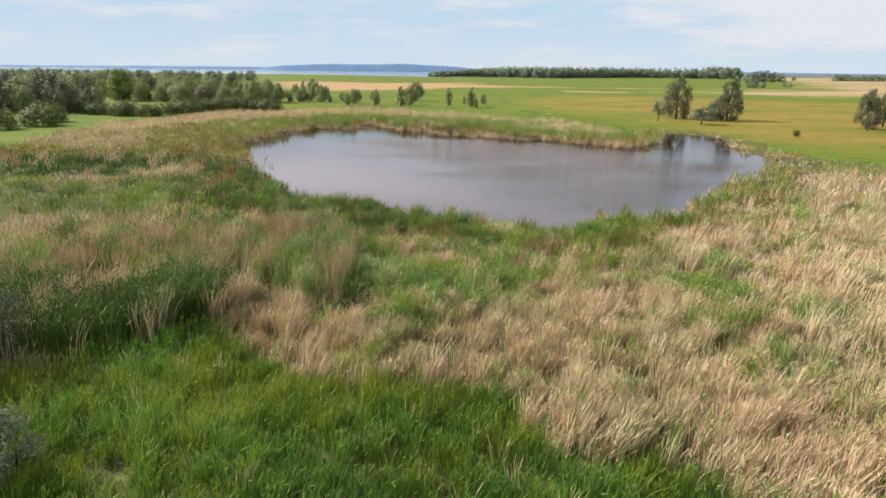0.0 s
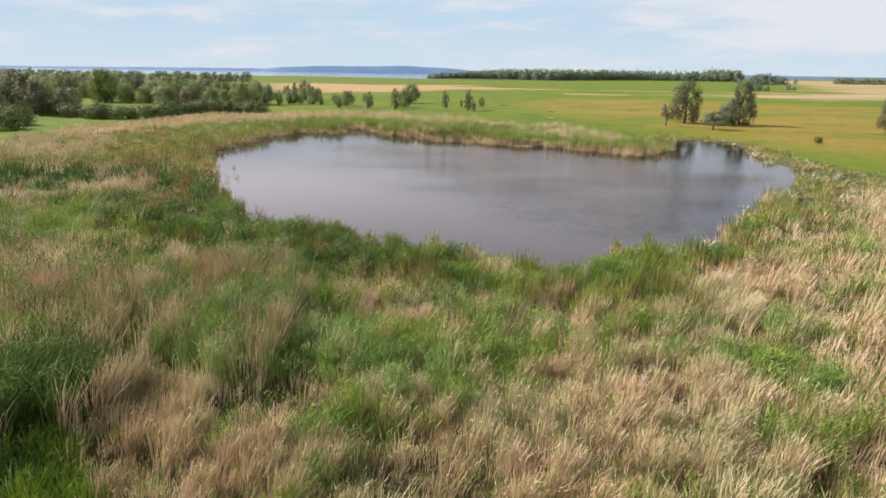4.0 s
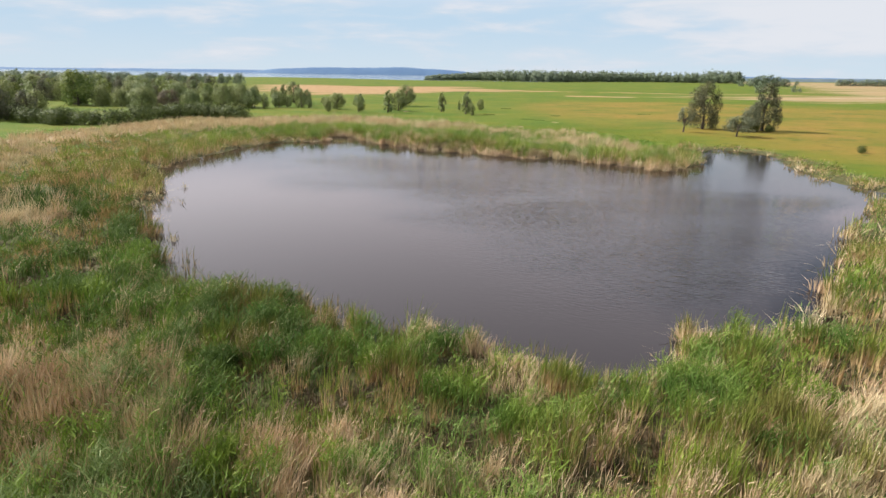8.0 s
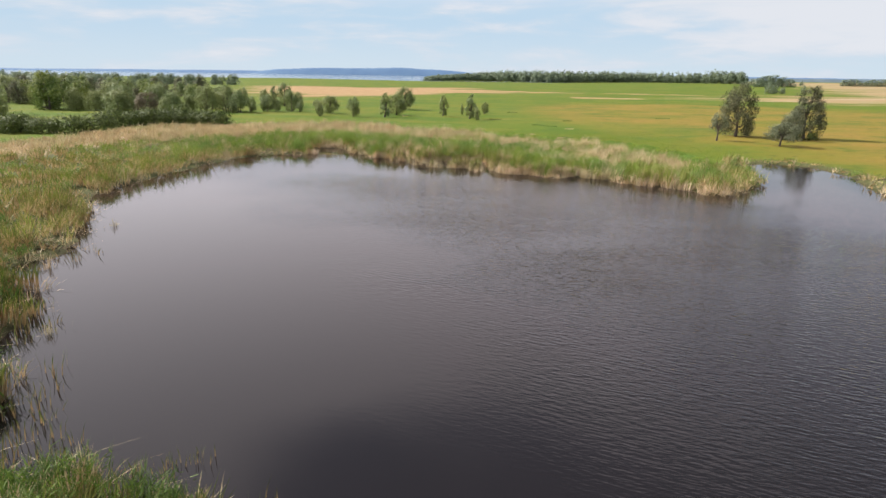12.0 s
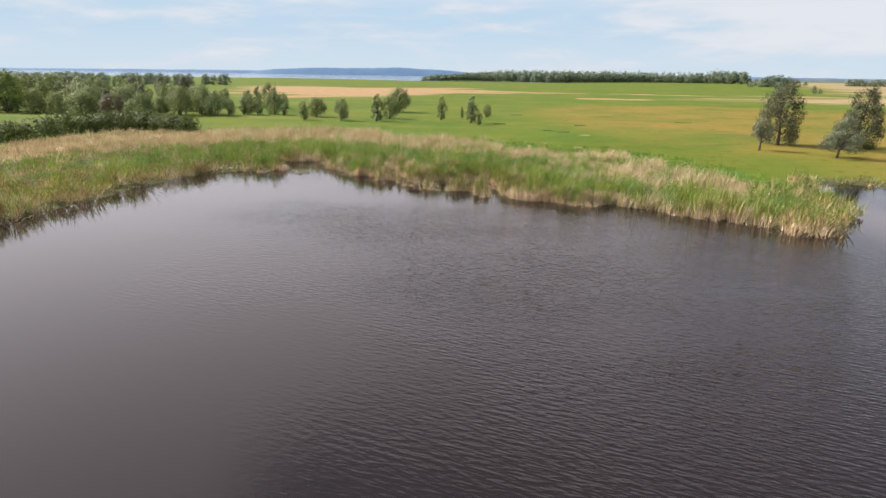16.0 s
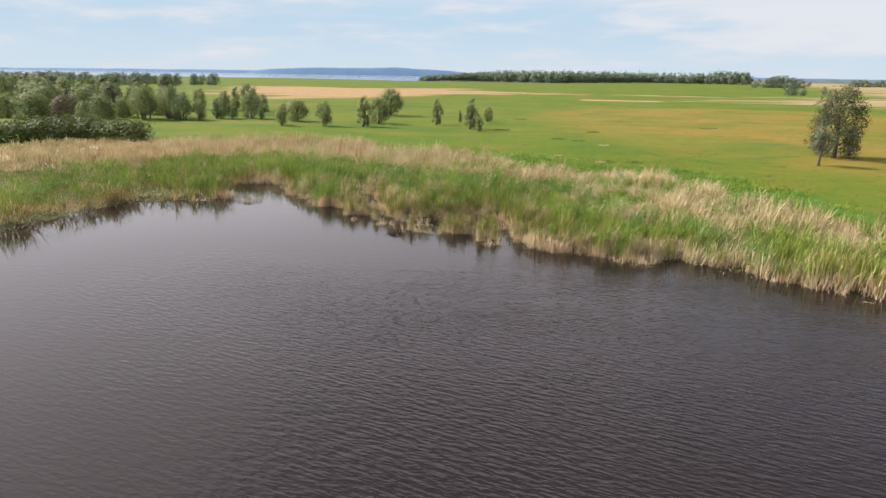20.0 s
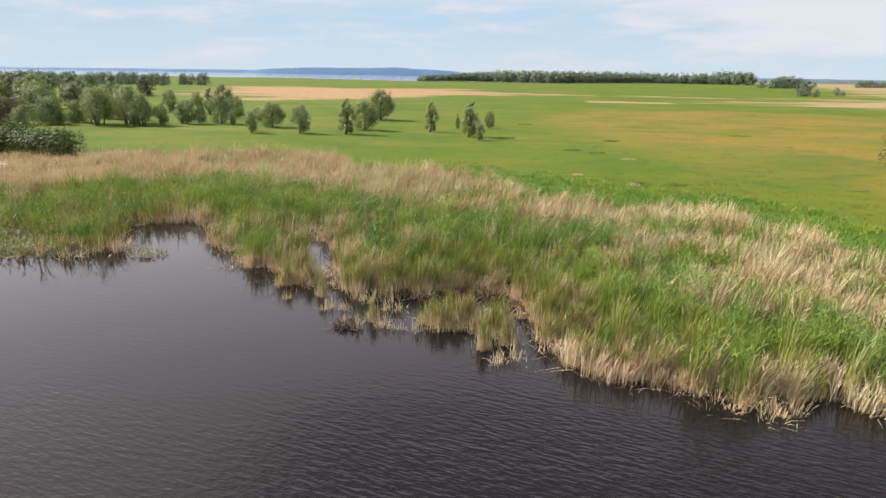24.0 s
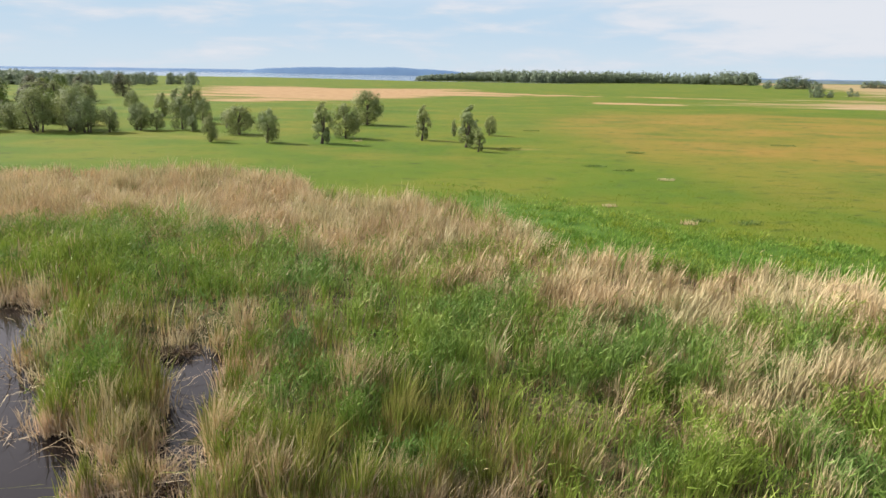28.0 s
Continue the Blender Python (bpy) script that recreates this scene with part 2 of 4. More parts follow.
# Ground: peat and litter under the reeds, meadow of several grasses, dry reed fields and stubble.
M_GROUND, n, l, bsdf, out = nodes_of("ground")
fine = noise_node(n, l, 1.6, 8.0, 0.65)
patch = noise_node(n, l, 0.022, 6.0, 0.6)
streak = noise_node(n, l, 0.018, 6.0, 0.6, (0.5, 1.35, 1.0))
mid = noise_node(n, l, 0.16, 5.0, 0.6)
fibre = noise_node(n, l, 0.05, 7.0, 0.65, (0.3, 1.2, 1.0))
green = ramp_node(n, l, patch, (0.3, (0.055, 0.105, 0.006)), (0.5, (0.090, 0.130, 0.007)), (0.7, (0.140, 0.142, 0.012)))
green = mix_node(n, l, ramp_node(n, l, mid, (0.35, (0, 0, 0)), (0.75, (0.5, 0.5, 0.5))), green, (0.070, 0.130, 0.010))
green = mix_node(n, l, ramp_node(n, l, streak, (0.58, (0, 0, 0)), (0.70, (0.22, 0.22, 0.22))), green, (0.25, 0.205, 0.06))
olive_big = noise_node(n, l, 0.03, 6.0, 0.65, (0.8, 1.1, 1.0))
rust = attr_node(n, "rust")
green = mix_node(n, l, math_node(n, l, "MULTIPLY", rust, ramp_node(n, l, olive_big, (0.36, (0.15, 0.15, 0.15)), (0.60, (1, 1, 1)))), green, (0.235, 0.150, 0.030))
olive = noise_node(n, l, 0.055, 6.0, 0.65, (0.75, 1.15, 1.0))
green = mix_node(n, l, ramp_node(n, l, olive, (0.48, (0, 0, 0)), (0.68, (0.6, 0.6, 0.6))), green, (0.178, 0.150, 0.020))
green = mix_node(n, l, ramp_node(n, l, olive, (0.32, (0.75, 0.75, 0.75)), (0.45, (0, 0, 0))), green, (0.055, 0.110, 0.010))
tussock = noise_node(n, l, 0.42, 4.0, 0.6, (0.7, 1.3, 1.0))
green = mix_node(n, l, ramp_node(n, l, tussock, (0.57, (0, 0, 0)), (0.70, (0.85, 0.85, 0.85))), green, (0.045, 0.068, 0.010))
lush = attr_node(n, "lush")
green = mix_node(n, l, lush, green, (0.065, 0.130, 0.016))
dry = attr_node(n, "dry")
dry_edge = math_node(n, l, "ADD", math_node(n, l, "MULTIPLY", dry, 0.95), math_node(n, l, "MULTIPLY", math_node(n, l, "SUBTRACT", math_node(n, l, "ADD", math_node(n, l, "MULTIPLY", streak, 0.55), math_node(n, l, "MULTIPLY", fibre, 0.45)), 0.5), 3.2))
dry_fac = ramp_node(n, l, dry_edge, (0.40, (0, 0, 0)), (0.70, (0.95, 0.95, 0.95)))
straw = ramp_node(n, l, mid, (0.3, (0.28, 0.17, 0.085)), (0.7, (0.43, 0.27, 0.145)))
straw = mix_node(n, l, attr_node(n, "pale"), straw, ramp_node(n, l, streak, (0.32, (0.17, 0.16, 0.055)), (0.44, (0.30, 0.235, 0.12)), (0.54, (0.33, 0.22, 0.115)), (0.66, (0.39, 0.32, 0.21))))
field = mix_node(n, l, dry_fac, green, straw)
field = mix_node(n, l, math_node(n, l, "MULTIPLY", math_node(n, l, "SUBTRACT", fine, 0.35), 0.5), field, (0.05, 0.09, 0.015))
litter = ramp_node(n, l, fine, (0.3, (0.035, 0.045, 0.015)), (0.55, (0.10, 0.105, 0.04)), (0.75, (0.24, 0.18, 0.10)))
litter = mix_node(n, l, attr_node(n, "strewn"), litter, ramp_node(n, l, fine, (0.3, (0.24, 0.17, 0.10)), (0.7, (0.42, 0.31, 0.19))))
ground_colour = mix_node(n, l, attr_node(n, "marsh"), field, litter)
mud = ramp_node(n, l, fine, (0.3, (0.025, 0.017, 0.010)), (0.7, (0.07, 0.045, 0.025)))
ground_colour = mix_node(n, l, attr_node(n, "mud"), ground_colour, mud)
l.new(ground_colour, bsdf.inputs["Base Color"])
bsdf.inputs["Roughness"].default_value = 0.95
bsdf.inputs["Specular IOR Level"].default_value = 0.15
bump = n.new("ShaderNodeBump")
bump.inputs["Strength"].default_value, bump.inputs["Distance"].default_value = 0.6, 0.25
l.new(fine, bump.inputs["Height"])
l.new(bump.outputs["Normal"], bsdf.inputs["Normal"])


def water_material(name, body, ripple):
    """Dark water; wind ripples run in long crests where the attribute says that the wind reaches the water."""
    mat, n, l, bsdf, out = nodes_of(name)
    tint = noise_node(n, l, 0.05, 3.0, 0.5)
    silt = attr_node(n, "silt")
    clear_body = mix_node(n, l, tint, body, tuple(c * 1.4 for c in body))
    l.new(mix_node(n, l, silt, clear_body, (0.0155, 0.0110, 0.0105)), bsdf.inputs["Base Color"])
    bsdf.inputs["Roughness"].default_value = 0.05
    bsdf.inputs["IOR"].default_value = 1.333
    place = n.new("ShaderNodeNewGeometry").outputs["Position"]

    def crest(angle, stretch, scale, detail):
        face = n.new("ShaderNodeMapping")
        face.inputs["Rotation"].default_value = (0, 0, radians(angle))
        l.new(place, face.inputs["Vector"])
        turn = n.new("ShaderNodeMapping")
        turn.inputs["Scale"].default_value = stretch
        l.new(face.outputs["Vector"], turn.inputs["Vector"])
        w = n.new("ShaderNodeTexNoise")
        w.inputs["Scale"].default_value, w.inputs["Detail"].default_value, w.inputs["Roughness"].default_value = scale, detail, 0.5
        l.new(turn.outputs["Vector"], w.inputs["Vector"])
        return w.outputs["Fac"]
    wind = attr_node(n, "wind")
    gust = ramp_node(n, l, noise_node(n, l, 0.07, 3.0, 0.5, (0.5, 1.2, 1)), (0.35, (0.45, 0.45, 0.45)), (0.62, (1, 1, 1)))
    force = math_node(n, l, "ADD", math_node(n, l, "MULTIPLY", wind, gust), 0.03)
    waves = math_node(n, l, "ADD", crest(24, (0.3, 1.0, 1.0), 4.2, 1.0), math_node(n, l, "MULTIPLY", crest(14, (0.4, 1.0, 1.0), 8.0, 2.0), 0.4))
    b = n.new("ShaderNodeBump")
    b.inputs["Strength"].default_value, b.inputs["Distance"].default_value = 1.0, ripple
    l.new(math_node(n, l, "MULTIPLY", waves, force), b.inputs["Height"])
    l.new(b.outputs["Normal"], bsdf.inputs["Normal"])
    return mat


M_POND = water_material("pond_water", (0.0078, 0.0060, 0.0062), 0.072)
M_LAKE = water_material("lake_water", (0.07, 0.095, 0.13), 0.16)

# Distance haze is painted into the hills: blue base colour and a faint glow.
M_HAZE_HILL, n, l, bsdf, out = nodes_of("haze_tinted_hills")
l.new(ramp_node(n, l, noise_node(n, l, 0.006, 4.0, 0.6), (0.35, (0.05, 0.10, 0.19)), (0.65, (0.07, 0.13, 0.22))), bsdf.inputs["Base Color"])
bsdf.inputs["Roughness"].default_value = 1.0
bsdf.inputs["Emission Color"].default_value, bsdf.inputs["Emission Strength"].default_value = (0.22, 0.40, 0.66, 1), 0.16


# Woods line: bluish tint and weak emission imitate the haze in front of it.
M_HAZE_WOODS, n, l, bsdf, out = nodes_of("haze_tinted_woods")
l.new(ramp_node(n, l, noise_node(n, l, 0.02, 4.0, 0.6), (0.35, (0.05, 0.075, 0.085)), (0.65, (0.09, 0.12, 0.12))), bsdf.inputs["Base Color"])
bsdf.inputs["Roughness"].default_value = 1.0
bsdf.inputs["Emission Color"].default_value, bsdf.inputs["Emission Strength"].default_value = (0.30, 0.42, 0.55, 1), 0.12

# ---- plan ----
def smooth_line(points, steps=4, closed=True):
    """A Catmull-Rom line through the points."""
    p = np.array(points, float)
    k = len(p)
    out_points = []
    for i in range(k if closed else k - 1):
        a, b, c, d = (p[(i + j) % k] if closed else p[min(max(i + j, 0), k - 1)] for j in (-1, 0, 1, 2))
        for s in np.arange(steps) / steps:
            out_points.append(0.5 * (2 * b + (c - a) * s + (2 * a - 5 * b + 4 * c - d) * s * s + (3 * b - a - 3 * c + d) * s ** 3))
    if not closed:
        out_points.append(p[-1])
    return np.array(out_points)


def signed(x, y, poly):
    """The distance to a closed line, negative inside."""
    x, y = np.asarray(x, float), np.asarray(y, float)
    best, inside = np.full(x.shape, 1e18), np.zeros(x.shape, bool)
    for (ax, ay), (bx, by) in zip(poly, np.roll(poly, -1, 0)):
        dx, dy = bx - ax, by - ay
        s = np.clip(((x - ax) * dx + (y - ay) * dy) / (dx * dx + dy * dy + 1e-12), 0, 1)
        best = np.minimum(best, (x - ax - s * dx) ** 2 + (y - ay - s * dy) ** 2)
        if dy:
            inside ^= ((ay > y) != (by > y)) & (x < dx * (y - ay) / dy + ax)
    return np.where(inside, -1, 1) * np.sqrt(best)


def lattice(i, j, seed):
    h = (i.astype(np.int64) * 374761393 + j.astype(np.int64) * 668265263 + seed * 69069) & 0x7FFFFFFF
    h = ((h ^ (h >> 13)) * 1274126177) & 0x7FFFFFFF
    return ((h ^ (h >> 16)) & 0xFFFF) / 65535.0


def value_noise(x, y, size, seed=0):
    x, y = np.asarray(x, float) / size, np.asarray(y, float) / size
    i, j = np.floor(x), np.floor(y)
    u, v = x - i, y - j
    u, v = u * u * (3 - 2 * u), v * v * (3 - 2 * v)
    return ((lattice(i, j, seed) * (1 - u) + lattice(i + 1, j, seed) * u) * (1 - v)
            + (lattice(i, j + 1, seed) * (1 - u) + lattice(i + 1, j + 1, seed) * u) * v)


def clumps(x, y, size, seed=0):
    """Cloudy noise at three scales, about 0 to 1."""
    return 0.5 * value_noise(x, y, size, seed) + 0.3 * value_noise(x, y, size * 0.43, seed + 1) + 0.2 * value_noise(x, y, size * 0.19, seed + 2)


def tussocks(x, y, size, seed=0):
    """The tussock that each place belongs to: its middle, the distance from it as a share of the usual size, and three random numbers of its own."""
    i, j = np.floor(x / size), np.floor(y / size)
    best, mx, my, mi, mj = np.full(x.shape, 1e9), x.copy(), y.copy(), i.copy(), j.copy()
    for di in (-1, 0, 1):
        for dj in (-1, 0, 1):
            cx = (i + di + 0.12 + 0.76 * lattice(i + di, j + dj, seed)) * size
            cy = (j + dj + 0.12 + 0.76 * lattice(i + di, j + dj, seed + 11)) * size
            d2 = (x - cx) ** 2 + (y - cy) ** 2
            nearer = d2 < best
            best, mx, my = np.where(nearer, d2, best), np.where(nearer, cx, mx), np.where(nearer, cy, my)
            mi, mj = np.where(nearer, i + di, mi), np.where(nearer, j + dj, mj)
    return mx, my, np.sqrt(best) / size, lattice(mi, mj, seed + 23), lattice(mi, mj, seed + 37), lattice(mi, mj, seed + 51)


def step_between(a, b, v):
    s = np.clip((v - a) / (b - a), 0, 1)
    return s * s * (3 - 2 * s)


POND_FAR = [(-39, 149), (-35, 160), (-29, 163.5), (-24.3, 163), (-24.0, 168), (-26, 174), (-20.8, 175.4), (-17.4, 169.6), (-13.8, 165.0), (-12.6, 162.4), (-10.2, 161.2), (-7.4, 159.8), (-3.6, 157.2),
            (3, 156.5), (9, 156.5), (11, 150), (12, 145.5), (17, 142), (20, 140.5), (23, 142), (26, 139), (31, 135.5), (36, 131.5), (39, 127.5), (44.5, 130.5), (51, 138)]
POND_EAST = [(55, 150), (60, 158), (68, 155), (68, 143), (64, 133), (62.5, 122), (63.5, 112), (67, 103), (60, 104), (53, 97), (44, 86.5), (40, 82), (32, 71), (28, 66), (23, 62.5)]
POND_NEAR = [(17, 61), (14.5, 56.5), (10, 56), (7, 58), (4, 60), (0, 61), (-3, 61.5), (-6, 64), (-8, 67), (-13, 69), (-17.5, 69.5), (-21, 76), (-24, 79), (-26, 87),
             (-34, 93), (-31.5, 97), (-33, 103), (-40, 117), (-43, 127), (-42, 135)]
CHANNEL = smooth_line([(-2.6, 155.5), (-4.4, 158.5), (-6.0, 161.4), (-7.6, 164.0), (-10.2, 167.8), (-8.8, 169.8), (-6.2, 169.0), (-4.6, 164.8), (-4.8, 162), (-3.6, 159.6), (-1.8, 157.2)], 3)
POND = smooth_line(POND_FAR + POND_EAST + POND_NEAR, 4)
BAND_OUTER = [(-92, 150), (-92, 172), (-84, 190), (-76, 218), (-54, 223), (-43, 223), (-26, 225), (-13, 218), (-6, 207), (2, 206), (11, 199), (15, 194), (17, 185), (24, 182), (33, 180), (38, 169), (43, 159), (48, 151)]
BAND_INNER = [(39, 141), (31, 149), (23, 157), (20, 167), (12, 173), (5, 179), (-4, 184), (-14, 189), (-20, 197), (-33, 193), (-46, 188), (-60, 183), (-70, 167), (-74, 147)]
BAND = smooth_line(BAND_OUTER + BAND_INNER, 3)
MARSH = smooth_line([(-88, 60), (-84, 112), (-90, 135)] + BAND_OUTER[1:] + [(52, 148), (57, 161), (70, 159), (73, 141), (70, 125), (74, 108), (95, 98), (130, 90), (170, 60), (170, -60), (-170, -60), (-170, 20), (-110, 40)], 3)
SEDGE = smooth_line([(-26, 24), (-21, 28.5), (-18, 30.5), (-14, 34), (-12, 31), (-8, 27.5), (-2, 26), (3, 26), (4.5, 21.5), (8, 20.5), (12, 17.5), (16, 10), (16, -20), (-40, -20), (-40, 18)], 3)
TALL = smooth_line([(-34, 32), (-21, 29), (-14.5, 34), (-14, 39), (-18, 41), (-24, 38), (-33, 40)], 3)
TALL_EAST = smooth_line([(-17, 41), (-8, 38), (-7, 45), (-9, 52), (-13, 55), (-24, 52), (-36, 44), (-34, 40)], 3)
GREEN_GAP = smooth_line([(-9, 36), (-5, 33), (2, 34), (3, 40), (-2, 45), (-6, 50), (-8, 45)], 3)
WEST_TAN = smooth_line([(-98, 142), (-84, 145), (-70, 140), (-58, 120), (-66, 114), (-80, 116), (-100, 124)], 3)
WEST_TUFT = smooth_line([(-54, 80), (-44, 79), (-34, 83), (-35, 89), (-45, 92), (-55, 88)], 3)
FAR_DRY = smooth_line([(-111, 443), (-53, 439), (17, 541), (60, 577), (40, 690), (23, 747), (-75, 726), (-197, 733), (-160, 560)], 3)
EAST_DRY = smooth_line([(150, 490), (200, 448), (280, 405), (700, 440), (1600, 900), (2200, 1900), (1000, 2200), (740, 1500), (640, 1180), (390, 690), (270, 570)], 3)
STRIPS = [smooth_line(q, 3) for q in ([(96, 474), (138, 464), (144, 472), (104, 488)], [(40, 610), (120, 580), (128, 596), (46, 632)], [(150, 585), (215, 560), (222, 574), (158, 602)])]
RUST = smooth_line([(34, 310), (42, 255), (52, 210), (60, 180), (70, 160), (78, 138), (130, 110), (230, 160), (240, 330), (130, 400), (60, 375)], 3)
LAKE = smooth_line([(-2600, 1850), (-1200, 1600), (-528, 1527), (-369, 1548), (-197, 1441), (-15, 1307), (120, 1300), (275, 1320), (280, 1345), (120, 1410), (10, 1400), (60, 1700), (400, 2600), (900, 4600), (-3600, 4600), (-4600, 2600)], 3)


def grid_field(x0, x1, y0, y1, cell, f):
    """f, worked out once on a grid and read from it between its nodes."""
    gx, gy = np.arange(x0, x1 + cell, cell), np.arange(y0, y1 + cell, cell)
    values = f(*np.meshgrid(gx, gy))

    def read(x, y):
        u, v = np.clip((x - x0) / cell, 0, len(gx) - 1.001), np.clip((y - y0) / cell, 0, len(gy) - 1.001)
        i, j = u.astype(int), v.astype(int)
        u, v = u - i, v - j
        return (values[j, i] * (1 - u) + values[j, i + 1] * u) * (1 - v) + (values[j + 1, i] * (1 - u) + values[j + 1, i + 1] * u) * v
    return read


near_area = (-175, 175, -30, 360)
pond_gap = grid_field(*near_area, 0.8, lambda x, y: np.minimum(signed(x, y, POND), signed(x, y, CHANNEL)))
band_gap = grid_field(*near_area, 1.0, lambda x, y: signed(x, y, BAND))
marsh_gap = grid_field(*near_area, 1.0, lambda x, y: signed(x, y, MARSH))
sedge_gap = grid_field(-60, 40, -20, 60, 0.6, lambda x, y: signed(x, y, SEDGE))
tall_gap = grid_field(-60, 40, -20, 80, 0.6, lambda x, y: signed(x, y, TALL))
high_gap = grid_field(-60, 40, -20, 80, 0.6, lambda x, y: signed(x, y, TALL_EAST))
gap_gap = grid_field(-60, 40, -20, 80, 0.6, lambda x, y: signed(x, y, GREEN_GAP))


def shore(x, y):
    """Distance from the waterline, made uneven; negative in the water."""
    return pond_gap(x, y) + (clumps(x, y, 5.0, 31) - 0.5) * 1.3 + (value_noise(x, y, 1.9, 37) - 0.5) * 1.3 - 0.15


def ground_height(x, y):
    near = (x > -170) & (x < 170) & (y > -25) & (y < 355)
    s = np.where(near, shore(x, y), 50.0)
    z = np.clip(s * 0.16 - 0.03, -0.8, 0.20)
    return z + np.where(s > 1, (clumps(x, y, 9.0, 7) - 0.5) * 0.12, 0)


# ---- meshes ----
def mesh_from(name, verts, faces, material, smooth=False, **values):
    """A mesh from arrays of places and of equal faces; values are numbers kept at the vertices."""
    me = bpy.data.meshes.new(name)
    verts, faces = np.asarray(verts, np.float32), np.asarray(faces, np.int32)
    count, corners = faces.shape
    me.vertices.add(len(verts))
    me.vertices.foreach_set("co", verts.ravel())
    me.loops.add(count * corners)
    me.loops.foreach_set("vertex_index", faces.ravel())
    me.polygons.add(count)
    me.polygons.foreach_set("loop_start", np.arange(0, count * corners, corners, dtype=np.int32))
    me.polygons.foreach_set("use_smooth", np.full(count, smooth))
    for key, v in values.items():
        me.attributes.new(key, "FLOAT", "POINT").data.foreach_set("value", np.asarray(v, np.float32))
    me.update(calc_edges=True)
    me.materials.append(material)
    return me


def joined(pieces):
    """Several (verts, faces, tone) as one."""
    vs, fs, ts, k = [], [], [], 0
    for v, f, t in pieces:
        vs.append(v), fs.append(np.asarray(f) + k), ts.append(t)
        k += len(v)
    return np.concatenate(vs), np.concatenate(fs), np.concatenate(ts)


# ---- ground and water ----
def axis(low, fine_low, fine_high, high, cell, growth):
    mids = list(np.arange(fine_low, fine_high, cell))
    step, v = cell, mids[-1]
    while v < high:
        step *= growth
        v += step
        mids.append(min(v, high))
    step, v = cell, mids[0]
    while v > low:
        step *= growth
        v -= step
        mids.insert(0, max(v, low))
    return np.array(mids)


gx, gy = axis(-4700, -130, 150, 4700, 2.3, 1.08), axis(-500, 0, 240, 4750, 1.8, 1.035)
px, py = (a.ravel() for a in np.meshgrid(gx, gy))
lake_gap = signed(px, py, LAKE)
pz = ground_height(px, py)
pz = np.where(lake_gap < 0, np.maximum(-0.8, lake_gap * 0.05), pz)
k = len(gx)
cells = (np.arange(len(gy) - 1)[:, None] * k + np.arange(k - 1)).ravel()
is_near = (px > -170) & (px < 170) & (py > -25) & (py < 355)
marsh = np.where(is_near, step_between(2.5, -1.5, marsh_gap(px, py) + (clumps(px, py, 8, 3) - 0.5) * 5), np.where((py < 60) & (abs(px) < 1200), 0.6, 0.0))
dry = np.maximum(step_between(50, -60, signed(px, py, FAR_DRY)), step_between(60, -90, signed(px, py, EAST_DRY)) * 0.9)
pale = step_between(60, -30, signed(px, py, EAST_DRY))
for strip in STRIPS:
    dry = np.maximum(dry, step_between(6, -4, signed(px, py, strip)))
lush_on = np.where(is_near, step_between(20, 4, marsh_gap(px, py) + (clumps(px, py, 9, 77) - 0.5) * 10) * (px > 8) * (px < 52), 0)
strewn = np.where(is_near, step_between(1, -4, band_gap(px, py) + (clumps(px, py, 6, 60) - 0.5) * 9), 0)
rust = step_between(14, -26, signed(px, py, RUST))
mud = np.where(is_near, step_between(0.8, -0.6, shore(px, py)), 0) + (lake_gap < 0)
ground = new("ground", mesh_from("ground", np.stack([px, py, pz], 1), np.stack([cells, cells + 1, cells + k + 1, cells + k], 1), M_GROUND, True,
                                 marsh=marsh, dry=dry, pale=pale, rust=rust, lush=lush_on, strewn=strewn, mud=np.clip(mud, 0, 1)))
tagged(ground, "flat marsh and green meadow with dry straw patches", "ground", kind="structure")


wx, wy = (a.ravel() for a in np.meshgrid(np.arange(-60, 86, 2.0), np.arange(45, 186, 2.0)))
inner = -pond_gap(wx, wy)
wind_on = step_between(0.5, 7, inner + (clumps(wx, wy, 14, 201) - 0.5) * 7) * step_between(-24, 4, wx + (wy - 112) * 0.55 + (clumps(wx, wy, 22, 202) - 0.5) * 16) * step_between(52, 66, wy) * (1 - 0.9 * step_between(135, 146, wy + (clumps(wx, wy, 16, 203) - 0.5) * 10) * step_between(14, 3, wx)) * (1 - 0.85 * step_between(34, 44, wx + (clumps(wx, wy, 9, 205) - 0.5) * 8) * step_between(98, 112, wy))
silt_on = step_between(70, 98, wy) * step_between(142, 124, wy + (clumps(wx, wy, 18, 207) - 0.5) * 12)
k = len(np.arange(-60, 86, 2.0))
cells = (np.arange(len(wx) // k - 1)[:, None] * k + np.arange(k - 1)).ravel()
pond = new("water", mesh_from("water", np.stack([wx, wy, wx * 0], 1), np.stack([cells, cells + 1, cells + k + 1, cells + k], 1), M_POND, True, wind=wind_on, silt=silt_on))
tagged(pond, "dark brown pond water with small wind ripples", "water", kind="structure")
far_x, far_y = (a.ravel() for a in np.meshgrid(np.linspace(-4600, 1000, 8), np.linspace(1250, 4700, 8)))
cells = (np.arange(7)[:, None] * 8 + np.arange(7)).ravel()
lake = new("water", mesh_from("water", np.stack([far_x, far_y, far_x * 0], 1), np.stack([cells, cells + 1, cells + 9, cells + 8], 1), M_LAKE, True, wind=np.full(64, 0.8), silt=np.zeros(64)))
tagged(lake, "pale grey-blue lake water far beyond the meadow", "water", kind="structure")


